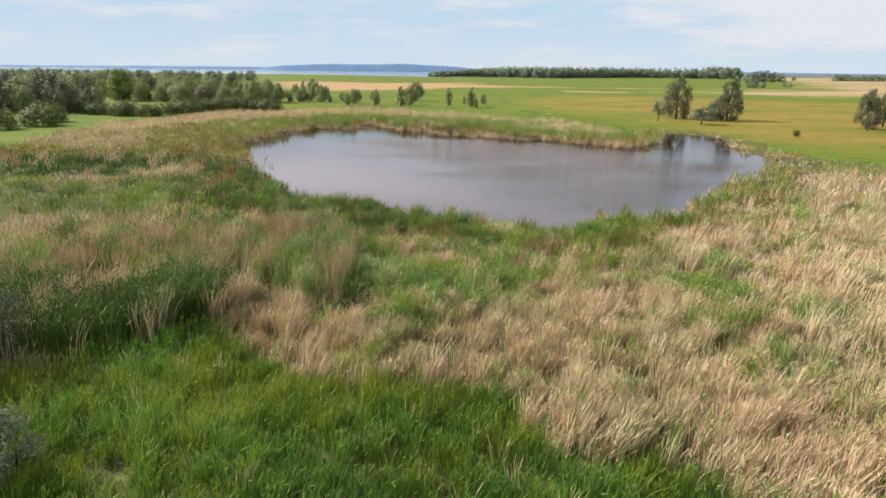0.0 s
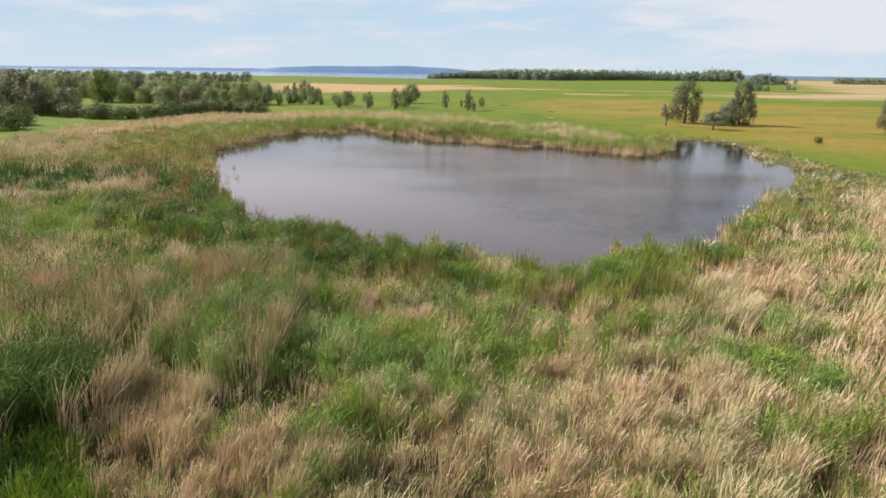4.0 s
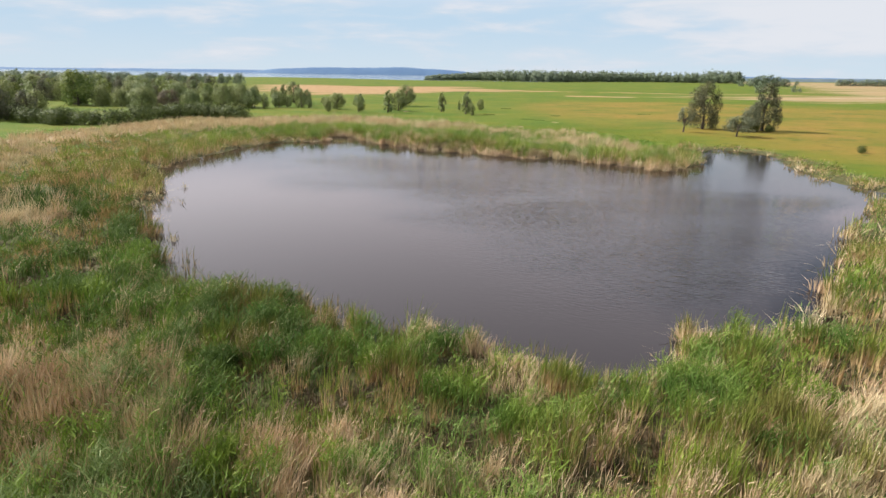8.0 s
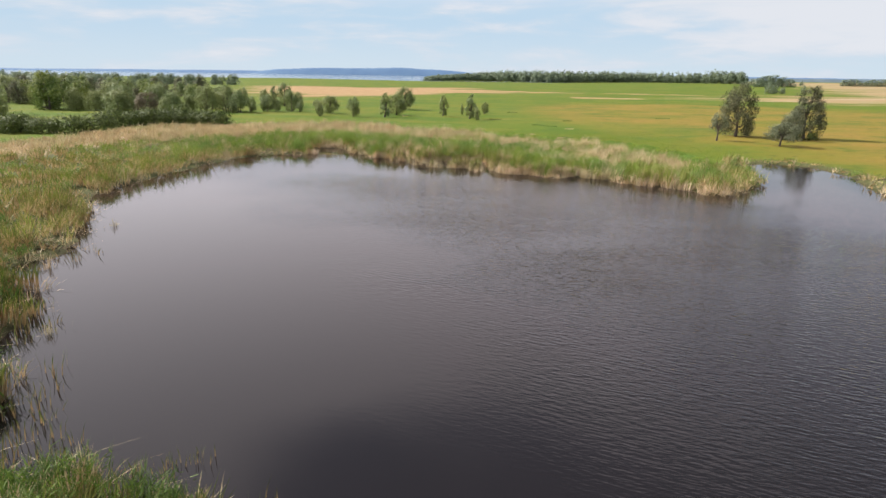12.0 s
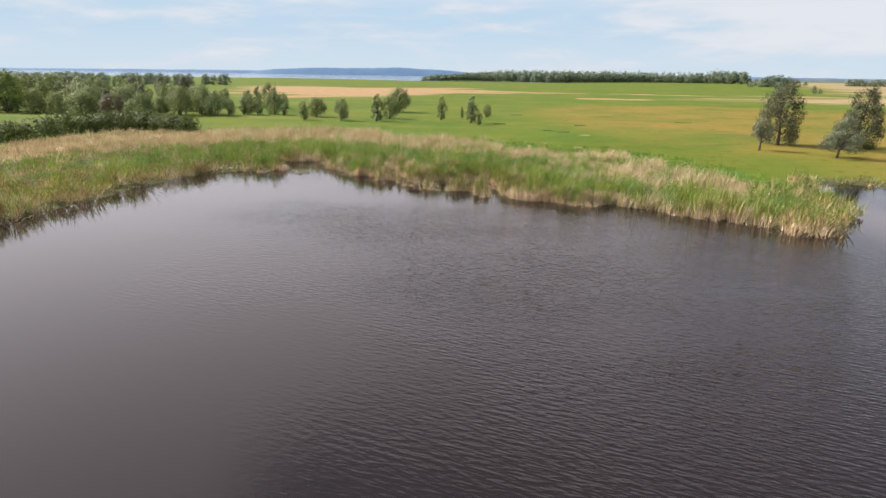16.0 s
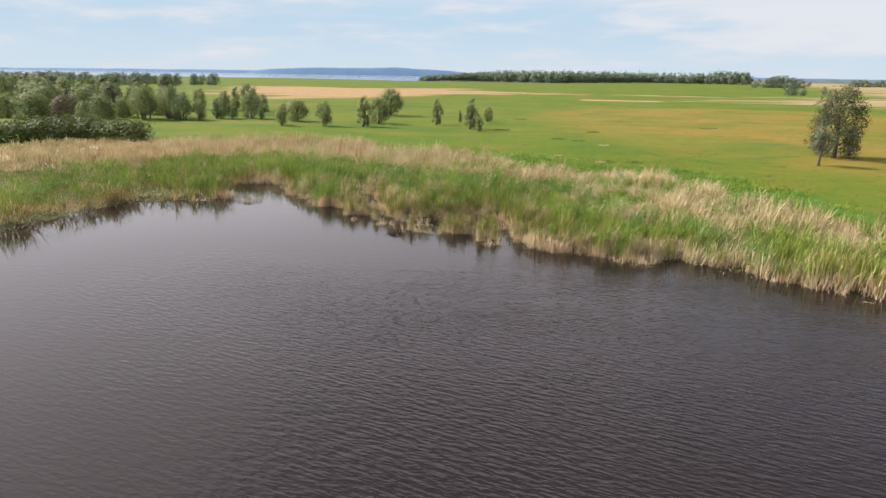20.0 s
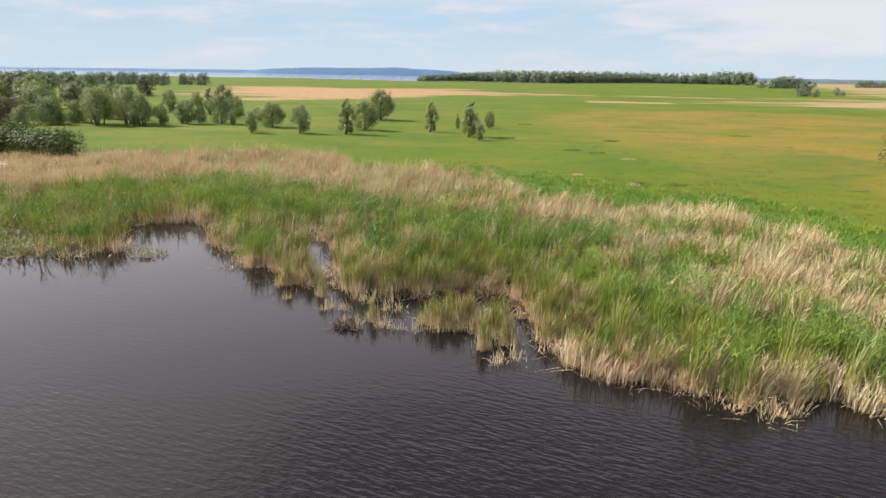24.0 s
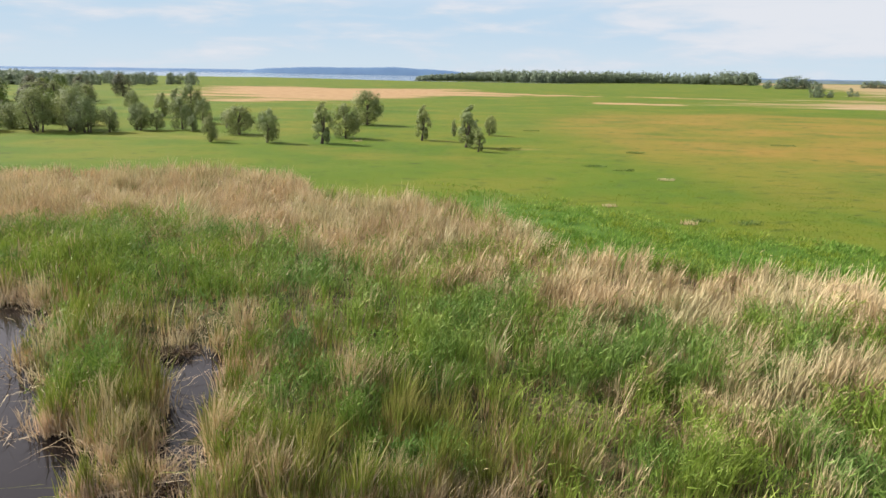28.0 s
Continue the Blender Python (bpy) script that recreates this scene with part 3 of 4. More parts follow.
def ridge(name, x0, x1, y, height, seed, label, slope=90.0, material=M_HAZE_HILL):
    """A low wooded rise far off: a long uneven back with two flanks."""
    xs = np.linspace(x0, x1, 160)
    s = (xs - x0) / (x1 - x0)
    top = height * (np.sin(np.pi * s) ** 0.45) * (0.75 + 0.5 * clumps(xs, xs * 0, 700, seed)) + 2.5 * value_noise(xs, xs * 0, 22, seed)
    rows = [np.stack([xs, np.full_like(xs, y - slope), np.full_like(xs, -0.5)], 1), np.stack([xs, np.full_like(xs, y - slope * 0.3), top * 0.8], 1),
            np.stack([xs, np.full_like(xs, y), top], 1), np.stack([xs, np.full_like(xs, y + slope), np.full_like(xs, -0.5)], 1)]
    c = (np.arange(3)[:, None] * 160 + np.arange(159)).ravel()
    me = mesh_from(name, np.concatenate(rows), np.stack([c, c + 1, c + 161, c + 160], 1), material, True)
    return tagged(new(name, me), label, "hills", kind="structure")


ridge("backdrop", -1350, 300, 4560, 50, 5, "wooded hills on the far lake shore, painted haze-blue")
ridge("backdrop", 560, 4200, 2500, 13, 15, "dark line of woods behind the straw fields, painted haze-blue", 60.0, M_HAZE_WOODS)
ridge("backdrop", -4600, 4600, 4640, 20, 9, "thin line of the far horizon, painted haze-blue")


# ---- reeds and grass ----
rng = np.random.default_rng(7)


def scatter(x0, x1, y0, y1, best, reach):
    """Random places whose number thins out with their distance from the flight's line, with that distance. best: how many to a square metre at 20 m."""
    out_x, out_y, out_d = [], [], []
    size = 4.0
    for cx in np.arange(x0, x1, size):
        for cy in np.arange(y0, y1, size):
            mx, my = cx + size / 2, cy + size / 2
            d = max(20.0, abs(mx - 3) / 0.72, my - 138.0, 44 - my if my > 14 else 30 + (14 - my) * 2.2)
            if d > reach:
                continue
            count = rng.poisson(best * (20.0 / d) ** 1.8 * size * size)
            out_x.append(cx + rng.random(count) * size)
            out_y.append(cy + rng.random(count) * size)
            out_d.append(np.full(count, d))
    return np.concatenate(out_x), np.concatenate(out_y), np.concatenate(out_d)


def blades(x, y, z, height, width, way, tone, plume=0.0):
    """Bent leaves, each of two tapering lengths: five points and three triangles. way: how far the tip stands off the foot, as a share of the height;
    plume: the share of the width kept towards the top."""
    k = len(x)
    turn = rng.random(k) * 2 * np.pi
    side = np.stack([np.cos(turn), np.sin(turn)], 1) * (width / 2)[:, None]
    off = way * height[:, None]
    lean = np.hypot(way[:, 0], way[:, 1])
    foot = np.stack([x, y], 1)
    mid_p, tip = foot + off * (0.30 + 0.12 * rng.random(k))[:, None], foot + off
    mid_h = height * (0.58 + 0.12 * rng.random(k)) / (1 + 0.3 * lean)
    tip_h = height / np.sqrt(1 + 0.8 * lean ** 2)
    v = np.empty((k, 5, 3), np.float32)
    low, high = 0.7 - 0.4 * plume, 0.72 + 0.35 * plume
    v[:, 0, :2], v[:, 1, :2] = foot - side * low, foot + side * low
    v[:, 2, :2], v[:, 3, :2] = mid_p + side * high, mid_p - side * high
    v[:, 4, :2] = tip
    v[:, :2, 2] = z[:, None]
    v[:, 2:4, 2] = (z + mid_h)[:, None]
    v[:, 4, 2] = z + tip_h
    first = np.arange(k) * 5
    f = np.stack([first, first + 1, first + 2, first, first + 2, first + 3, first + 3, first + 2, first + 4], 1).reshape(-1, 3)
    along = np.tile(np.array([0, 0, 0.62, 0.62, 1.0], np.float32), k)
    return v.reshape(-1, 3), f, np.repeat(tone, 5), along


def spikes(x, y, z, height, width, way, tone):
    """Leaves far off: one triangle each."""
    k = len(x)
    turn = rng.random(k) * 2 * np.pi
    side = np.stack([np.cos(turn), np.sin(turn) * 0.9], 1) * (width * 0.5)[:, None]
    foot = np.stack([x, y], 1)
    v = np.empty((k, 3, 3), np.float32)
    v[:, 0, :2], v[:, 1, :2], v[:, 2, :2] = foot - side, foot + side, foot + way * height[:, None]
    v[:, :2, 2] = z[:, None]
    v[:, 2, 2] = z + height / np.sqrt(1 + 0.8 * (way ** 2).sum(1))
    return v.reshape(-1, 3), np.arange(k * 3).reshape(-1, 3), np.repeat(tone, 3), np.tile(np.array([0.1, 0.1, 1.0], np.float32), k)


def leaflets(x, y, z, width, length, wind, tone):
    """Single leaves that stand off the stems and hang with the wind: one triangle each."""
    k = len(x)
    turn = rng.random(k) * 2 * np.pi
    way = np.stack([np.cos(turn), np.sin(turn), rng.normal(1.05, 0.45, k)], 1)
    way[:, :2] += wind * 2.0
    way /= np.linalg.norm(way, axis=1)[:, None]
    across = np.cross(way, rng.normal(0, 1, (k, 3)))
    across /= np.linalg.norm(across, axis=1)[:, None] + 1e-9
    c = np.stack([x, y, z], 1)
    v = np.stack([c - across * (width / 2)[:, None], c + across * (width / 2)[:, None], c + way * length[:, None]], 1)
    return v.reshape(-1, 3), np.arange(k * 3).reshape(-1, 3), np.repeat(tone, 3), np.full(k * 3, 1.0, np.float32)


def plant_bed(name, label, category, material, pick, place, height, width, splay, tone, leaves=9, plume=0.0, loose=1.0, leafy=0, leaf_size=0.42):
    """One bed of one plant, tuft by tuft, at the places picked. place: x, y, distance and wind lean of every tuft."""
    x, y, d, wind_x, wind_y = (a[pick] for a in place)
    if not len(x):
        return
    count = np.where(d > 48, int(leaves * 1.35) + leafy // 4, leaves)
    owner = np.repeat(np.arange(len(x)), count)
    k = len(owner)
    spread = loose * (0.10 + 0.0040 * d)[owner]
    off = rng.normal(0, 1, (k, 2))
    bx, by, bd = x[owner] + off[:, 0] * spread, y[owner] + off[:, 1] * spread, d[owner]
    h = height[pick][owner] * (0.68 + 0.42 * rng.random(k))
    t = np.clip(tone[pick][owner] + rng.normal(0, 0.13, k), 0, 1)
    way = off * splay + np.stack([wind_x, wind_y], 1)[owner] * (0.5 + rng.random(k))[:, None] + rng.normal(0, 0.10, (k, 2))
    w = width * (0.7 + 0.6 * rng.random(k)) * np.maximum(1.0, bd / 20.0) ** 0.8
    z = np.maximum(ground_height(bx, by), -0.25) - 0.03
    close = bd < 48
    v1, f1, t1, a1 = blades(bx[close], by[close], z[close], h[close], w[close], way[close], t[close], plume)
    rest = ~close
    up_from = h[rest] * 0.55 * rng.random(rest.sum())
    v2, f2, t2, a2 = spikes(bx[rest], by[rest], z[rest] + up_from, h[rest] - up_from * 0.8, w[rest], way[rest] + rng.normal(0, 0.3, (rest.sum(), 2)), t[rest])
    made = [(v1, f1, t1, a1), (v2, f2, t2, a2)]
    if leafy:
        owner = np.repeat(np.nonzero(d < 55)[0], leafy)
        k = len(owner)
        off = rng.normal(0, 1, (k, 2)) * (loose * 1.15 * (0.13 + 0.0065 * d[owner]))[:, None]
        h = height[pick][owner]
        lift = h * (0.42 + 0.55 * rng.random(k) ** 0.7)
        wind_in = np.stack([wind_x, wind_y], 1)[owner]
        bx, by = x[owner] + off[:, 0] + wind_in[:, 0] * lift * 0.6, y[owner] + off[:, 1] + wind_in[:, 1] * lift * 0.6
        made.append(leaflets(bx, by, np.maximum(ground_height(x[owner], y[owner]), -0.2) + lift, width * 1.05 * (0.7 + 0.6 * rng.random(k)) * (d[owner] / 20.0) ** 0.6,
                             leaf_size * (0.7 + 0.8 * rng.random(k)), wind_in, np.clip(tone[pick][owner] + 0.08 + rng.normal(0, 0.12, k), 0, 1)))
    at = np.cumsum([0] + [len(m[0]) for m in made])
    me = mesh_from(name, np.concatenate([m[0] for m in made]), np.concatenate([m[1] + a for m, a in zip(made, at)]), material,
                   tone=np.concatenate([m[2] for m in made]), along=np.concatenate([m[3] for m in made]))
    tagged(new(name, me), label, category, kind="stuff")


def sow():
    x, y, d = scatter(-130, 150, -22, 236, 15.5, 190)
    # reeds and sedge stand in tussocks, with low gaps between them
    small = (sedge_gap(x, y) < 0) & (y < 59) & (x > -59) & (x < 39)
    tus = [np.where(small, a, np.where(d > 58, c, b)) for a, b, c in zip(tussocks(x, y, 0.72, 301), tussocks(x, y, 1.15, 302), tussocks(x, y, 1.6, 303))]
    bank = (x < -20) & (y > 62) & (y < 158)
    tus = [np.where(bank, b, a) for a, b in zip(tus, tussocks(x, y, 2.7, 304))]
    mid_x, mid_y, rim_share, own_size, own_tone, own_kind = tus
    stay = rng.random(len(x)) > 0.8 * step_between(0.40, 0.68, rim_share)
    x, y, d, mid_x, mid_y, rim_share, own_size, own_tone, own_kind = (a[stay] for a in (x, y, d, mid_x, mid_y, rim_share, own_size, own_tone, own_kind))
    x, y = x + (mid_x - x) * 0.16, y + (mid_y - y) * 0.16
    k = len(x)
    s, mg = shore(x, y), marsh_gap(x, y)
    wet = (mg + (clumps(x, y, 8, 3) - 0.5) * 5 < 0) & (s > -0.2)
    far = y > 100
    bed, dry_clump, fine_clump, tuft_noise = clumps(x, y, 11, 50), clumps(x, y, 6, 60), clumps(x, y, 2.2, 70), np.clip(0.5 + (own_kind - 0.5) * 0.8 + (rng.random(k) - 0.5) * 0.5, 0, 1)
    # share of dry reed
    p = np.where(bed > 0.5, 0.86, 0.70) + (dry_clump - 0.5) * 1.15 + (fine_clump - 0.5) * 0.8
    left = step_between(-10, -24, x)
    p -= left * 0.10 * ~far
    p = np.where(gap_gap(x, y) < 0, p - 0.5, p)
    p = np.where((tall_gap(x, y) < 0) & (y < 40), p - 0.8, p)
    p = np.where(~far, p * step_between(8, 19, s + (dry_clump - 0.5) * 14 + np.where(x > 8, 5, 0)) + 0.16, p)
    bg = band_gap(x, y) + (dry_clump - 0.5) * 9
    far_p = step_between(1.5, -2.5, bg) * np.where(x > 4, 0.64 + (clumps(x, y, 5.0, 61) - 0.5) * 2.8 + (fine_clump - 0.5) * 1.0, 0.95 + (fine_clump - 0.5) * 0.6) + 0.03
    far_p += step_between(8, 22, x) * step_between(5, 12, s) * 0.5 * step_between(0.46, 0.58, dry_clump)
    far_p += step_between(3, 7, s) * 0.34 * step_between(0.56, 0.68, clumps(x, y, 3.2, 62)) + 0.01
    far_p += step_between(4.5, 1.5, s) * 0.2 * (fine_clump > 0.46)
    far_p += step_between(3.4, 1.0, s) * np.where(x < 10, 0.24, 0.10) * (x > -24)
    p = np.where(far, far_p, p)
    west = (x < -38) & (y < 150) & far & (bg > 0)
    p = np.where(west, (0.22 + (dry_clump - 0.5) * 2.6) * step_between(6, 22, s) + 0.03, p)
    p = np.where((x < -30) & (y > 60) & ~far, (0.22 + (bed - 0.5) * 2.6) * step_between(6, 26, s) + 0.04, p)
    rim = step_between(9, 5, sedge_gap(x, y)) * (x > -17) * (x < 39) * (y < 59) * (tall_gap(x, y) > 0.5)
    p = np.where(rim > 0, p + 0.22 * rim, p)
    p = np.where((x > 44) & (y > 92), p * 0.15, p)
    tan = np.minimum(signed(x, y, WEST_TAN), signed(x, y, WEST_TUFT)) + (dry_clump - 0.5) * 8
    west_all = (x < -33) & (y > 62) & (y < 152) & (bg > 0)
    p = np.where(west_all, 0.03 + 0.85 * step_between(2, -2, tan) + 0.12 * (fine_clump > 0.6), p)
    sedge = (sedge_gap(x, y) + (fine_clump - 0.5) * 2.5 < 0) & (x > -59) & (x < 39) & (y < 59)
    p = np.where(sedge, 0.01 + 0.08 * (dry_clump > 0.66), p)
    high = (high_gap(x, y) + (fine_clump - 0.5) * 3 < 0) & (y < 79) & (x > -59)
    p = np.where(high, 0.52 + (fine_clump - 0.5) * 0.8, p)
    dry_one = tuft_noise < p
    land = s > 0.05
    west_dark = ((x + 60) / 23) ** 2 + ((y - 94) / 9) ** 2 + (dry_clump - 0.5) * 1.6 < 1
    bluish = ~far & (x < -4) & (y > 43) & (y < 96) & (own_tone > 0.66) & ~sedge
    tall = ((tall_gap(x, y) < 0.5) & (y < 80)) | west_dark | bluish
    dry_one &= ~(west_dark & (own_kind > 0.12))
    margin = (s < np.where(far, 4.5, 10.0) + (dry_clump - 0.5) * 8) & ~((s > 0.5) & (clumps(x, y, 2.6, 180) > 0.48))
    margin |= (x < -22) & (y > 84) & (y < 158) & (own_kind > 0.3) & (s > 0.3)
    # bare hollows where dead leaves lie, more of them near the water
    hollow = clumps(x, y, 3.0, 90) > np.where(s < 9, np.where(far, 0.545, 0.52), np.where(far, 0.66, 0.61))
    thin = rng.random(k) < 0.85
    keep = wet & ~(hollow & thin & ~sedge)
    wave, speck = clumps(x, y, 4.5, 110), clumps(x, y, 1.5, 120)
    tone_g = 0.10 + 0.35 * wave + 0.45 * (speck - 0.2) + (bed - 0.5) * 0.35 + rng.normal(0, 0.10, k)
    # Shade of the dense near-shore growth is put into darker green tones.
    tone_g -= step_between(16, 6, s) * ~far * np.where(x > 5, 0.12, 0.30)
    tone_g += far * step_between(3, 9, x) * 0.02 - far * 0.05
    tone_g -= left * (y > 44) * ~far * 0.10
    tone_d = np.where(far, 0.46, 0.39) + (wave - 0.5) * 0.5 + (speck - 0.5) * 0.5 + rng.normal(0, 0.10, k)
    # The tall block's shaded front is put into its straw tone.
    tone_d -= high * 0.38
    tone_g -= high * 0.02
    mound = np.clip((clumps(x, y, 2.6, 115) - 0.5) * 1.4 + 0.5, 0, 1)
    # Mounds lighter, dips darker: the shade between lumps is put into tone.
    tone_d += (mound - 0.5) * 0.45
    tone_g += (mound - 0.5) * 0.25
    size = (0.40 + 0.46 * mound + 0.26 * speck + 0.75 * (own_size - 0.36) + 0.1 * rng.random(k)) * (1.27 - 1.4 * rim_share ** 2)
    tone_d += (own_tone - 0.5) * 0.34
    tone_g += (own_tone - 0.5) * 0.34
    tone_g += ((x < -20) & (y > 62) & (y < 158)) * 0.07
    tone_g -= ((x < -38) & (y > 84) & (y < 112) & (s > 6)) * 0.22
    east = step_between(55, 60, x) * step_between(92, 100, y)
    size *= 1 - 0.55 * east
    size *= 1 - 0.3 * step_between(-40, -52, x) * step_between(4, 14, s)
    gust = 0.01 + 0.15 * clumps(x, y, 3.6, 160) + 0.05 * own_size
    gust = gust * (1 - 0.7 * high)
    turn = (clumps(x, y, 5.0, 170) - 0.5) * 1.8 + 0.25 + (own_kind - 0.5) * 0.9
    place = (x, y, d, gust * np.cos(turn), gust * np.sin(turn))
    windy = (x, y, d, (gust + 0.06) * np.cos(turn), (gust + 0.06) * np.sin(turn))
    fringe = np.clip((clumps(x, y, 1.5, 130) - 0.5) * 1.5 + 0.5, 0, 1)
    dry_here = keep & dry_one & land & ~sedge
    plant_bed("pale_reed_bed", "beige dry reeds in a band behind the pond", "reeds", M_PALE, dry_here & far, windy, 1.9 * size, 0.034, 0.09, tone_d - 0.06, 12, 0.7, leafy=2, leaf_size=0.3)
    plant_bed("dry_reed_bed", "pale straw-coloured dry reeds bent by the wind", "reeds", M_DRY, dry_here & ~far, windy, np.where((tall & ~bluish) | high, 2.0 + 0.9 * size, 1.42 * size), 0.029, 0.10, tone_d, 12, 0.7, leafy=2, leaf_size=0.3)
    plant_bed("reed_undergrowth", "young green reeds coming up among dry ones", "reeds", M_GREEN, dry_here & (rng.random(k) < 0.38), place, 1.05 * size, 0.042, 0.18, tone_g + 0.02, 2, leafy=6)
    plant_bed("dry_stalks", "pale dry stalks scattered in the green sedge", "reeds", M_DRY, keep & dry_one & land & sedge, place, 1.0 * size, 0.035, 0.15, tone_d, 9, 0.7)
    # Tall reeds: the 0.12 taken off the tone paints in their shaded front.
    plant_bed("tall_reed_bed", "tall dark blue-green reeds leaning in the wind", "reeds", M_BLUE, keep & ~dry_one & land & tall & ~sedge, place, np.where(bluish & ~high, 0.35, np.where(west_dark, 0.8, 1.5)) + 1.1 * size, 0.042, 0.12, tone_g - 0.12 + 0.24 * west_dark + 0.26 * bluish, 8, leafy=14, leaf_size=0.5)
    plant_bed("cattail_bed", "green cattails with straw-coloured feet along the water", "cattails", M_CATTAIL, keep & ~dry_one & margin & ~tall & ~((s < 1.3) & (fringe < 0.40)), place, np.where(far, 2.05, 1.75) * size, 0.050, 0.085, tone_g + np.where(far, np.where(x < 2, 0.0, 0.10), np.where(x > 5, 0.04, -0.04)), 10)
    plant_bed("green_reed_bed", "fresh green reeds standing in the marsh", "reeds", M_GREEN, keep & ~dry_one & land & ~margin & ~tall & ~sedge, place, np.where(far, 1.8 * size, np.where(high, 1.7 + 0.9 * size, 1.5 * size)), 0.040, 0.14, tone_g + 0.03, 7, leafy=10)
    plant_bed("sedge", "bright green sedge and grass on wet ground", "grass", M_LUSH, keep & ~dry_one & sedge, place, 0.08 + 1.05 * size, 0.032, 0.17, tone_g - 0.02 + 0.09 * step_between(-2, -16, x + (clumps(x, y, 6, 215) - 0.5) * 16), 13, loose=0.85, leafy=5, leaf_size=0.28)
    # fallen leaves in the hollows
    plant_bed("reed_litter", "brown fallen reed leaves in bare hollows", "reeds", M_LITTER, wet & land & hollow & ~sedge, place, 0.45 * size, 0.05, 0.7, tone_d - np.where(far, 0.02, 0.22), 5, 0.5, 1.4)
    # dead stalks that edge the water, in ragged clumps
    edge = (s > np.where(far & (x < 2), -0.2, -0.35) - 0.5 * (own_size > 0.7)) & (s < np.where(far, 1.9, 1.3)) & (mg < 0) & (fringe > np.where(x < -24, 0.72, 0) + np.where(far, np.where(x < 2, 0.44, np.where(x > 9, 0.30, 0.36)), 0.68)) & ~((x > 44) & (rng.random(k) < 0.9))
    plant_bed("dead_stalks", "pale broken cattail stalks at the waterline", "cattails", M_DRY, edge, place, np.where(far & (x > 9), 1.6, 1.4) * (0.10 + 0.65 * fringe + 0.55 * own_size), 0.040, 0.13, tone_d + np.where(x > 2, 0.2, 0.08), 8, 0.5, 0.9)
    broken = (s > -0.9) & (s < 2.4) & (mg < 0) & (rng.random(k) < np.where(far, 0.5, 0.22)) & (x < 45) & (clumps(x, y, 2.0, 195) > 0.44)
    plant_bed("broken_stalks", "straw-coloured broken stalks fallen across each other at the waterline", "cattails", M_DRY, broken, place, 0.55 + 0.8 * own_size, 0.032, 0.85, tone_d + 0.12, 5, 0.6, 1.3)
    standing = (s > -2.8) & (s < -0.1) & (clumps(x, y, 4.0, 190) > 0.53) & (rng.random(k) < 0.45) & (x < 20) & ~far
    plant_bed("standing_stalks", "sparse thin reed stalks standing in shallow water", "reeds", M_CATTAIL, standing, place, 0.7 + 0.9 * fringe, 0.035, 0.10, tone_g - 0.1, 2)
    # meadow turf
    x, y, d = scatter(-130, 170, 90, 300, 11, 95)
    k = len(x)
    mg = marsh_gap(x, y)
    turf = (mg + (clumps(x, y, 8, 3) - 0.5) * 5 > -1.0) & (shore(x, y) > 3) & (rng.random(k) < step_between(95, 45, d))
    wave = clumps(x, y, 7, 140)
    tone_m = 0.08 + 0.55 * clumps(x, y, 26, 150) + 0.4 * wave + rng.normal(0, 0.1, k)
    lush = step_between(24, 3, mg) * (x > 5) * (x < 52)
    plant_bed("meadow_grass", "short bright green meadow grass", "grass", M_MEADOW, turf & (lush < 0.4), (x, y, d, wave * 0.4, wave * 0.1), 0.10 + 0.16 * wave, 0.035, 0.45, tone_m, 7, loose=1.7)
    plant_bed("lush_grass", "taller deep green grass below the dry reeds", "grass", M_LUSH, turf & (lush >= 0.4), (x, y, d, wave * 0.4, wave * 0.1), 0.35 + 0.75 * wave * clumps(x, y, 2.4, 145), 0.040, 0.3, tone_m + 0.02, 11, loose=1.4)


sow()


# ---- trees ----
def part(name, me, parent, label=""):
    ob = new(name, me)
    ob.parent = parent
    return tagged(ob, label)


def tube(points, radii, sides=7):
    """A tapering limb along points."""
    p = [Vector(q) for q in points]
    vs, fs = [], []
    for i, (q, r) in enumerate(zip(p, radii)):
        way = (p[min(i + 1, len(p) - 1)] - p[max(i - 1, 0)]).normalized()
        a = way.orthogonal().normalized()
        b = way.cross(a)
        for j in range(sides):
            t = 2 * math.pi * j / sides
            vs.append(q + (a * math.cos(t) + b * math.sin(t)) * r)
    for i in range(len(p) - 1):
        for j in range(sides):
            n0, n1 = i * sides + j, i * sides + (j + 1) % sides
            fs.append((n0, n1, n1 + sides, n0 + sides))
    return np.array([tuple(v) for v in vs]), np.array(fs)


def leaf_cloud(r, centres, radii, leaves, size, droop=0.25):
    """Many small leaves in clumps, mostly at the clumps' skins."""
    k = len(centres)
    weight = radii ** 2 / np.sum(radii ** 2)
    pick = r.choice(k, leaves, p=weight)
    way = r.normal(0, 1, (leaves, 3))
    way /= np.linalg.norm(way, axis=1)[:, None]
    reach = radii[pick] * (0.30 + 0.80 * r.random(leaves) ** 0.6)
    c = centres[pick] + way * reach[:, None] * np.array([0.92, 0.92, 1.15])
    c[:, 0] += np.maximum(0.0, way[:, 2]) * reach * 0.35
    out_way = c - centres.mean(0)
    out_way /= np.linalg.norm(out_way, axis=1)[:, None] + 1e-9
    face = way * 0.45 + out_way * 0.8 + (0, 0, 0.25) + r.normal(0, 0.42, (leaves, 3))
    face /= np.linalg.norm(face, axis=1)[:, None] + 1e-9
    hang = r.normal(0, 1, (leaves, 3))
    hang[:, 2] -= droop * 2
    a = np.cross(face, hang)
    a /= np.linalg.norm(a, axis=1)[:, None] + 1e-9
    b = np.cross(face, a)
    s = size * (0.6 + 0.8 * r.random(leaves))[:, None]
    v = np.stack([c - a * s * 0.55 - b * s * 0.28, c - a * s * 0.55 + b * s * 0.28, c + a * s * 0.95], 1).reshape(-1, 3)
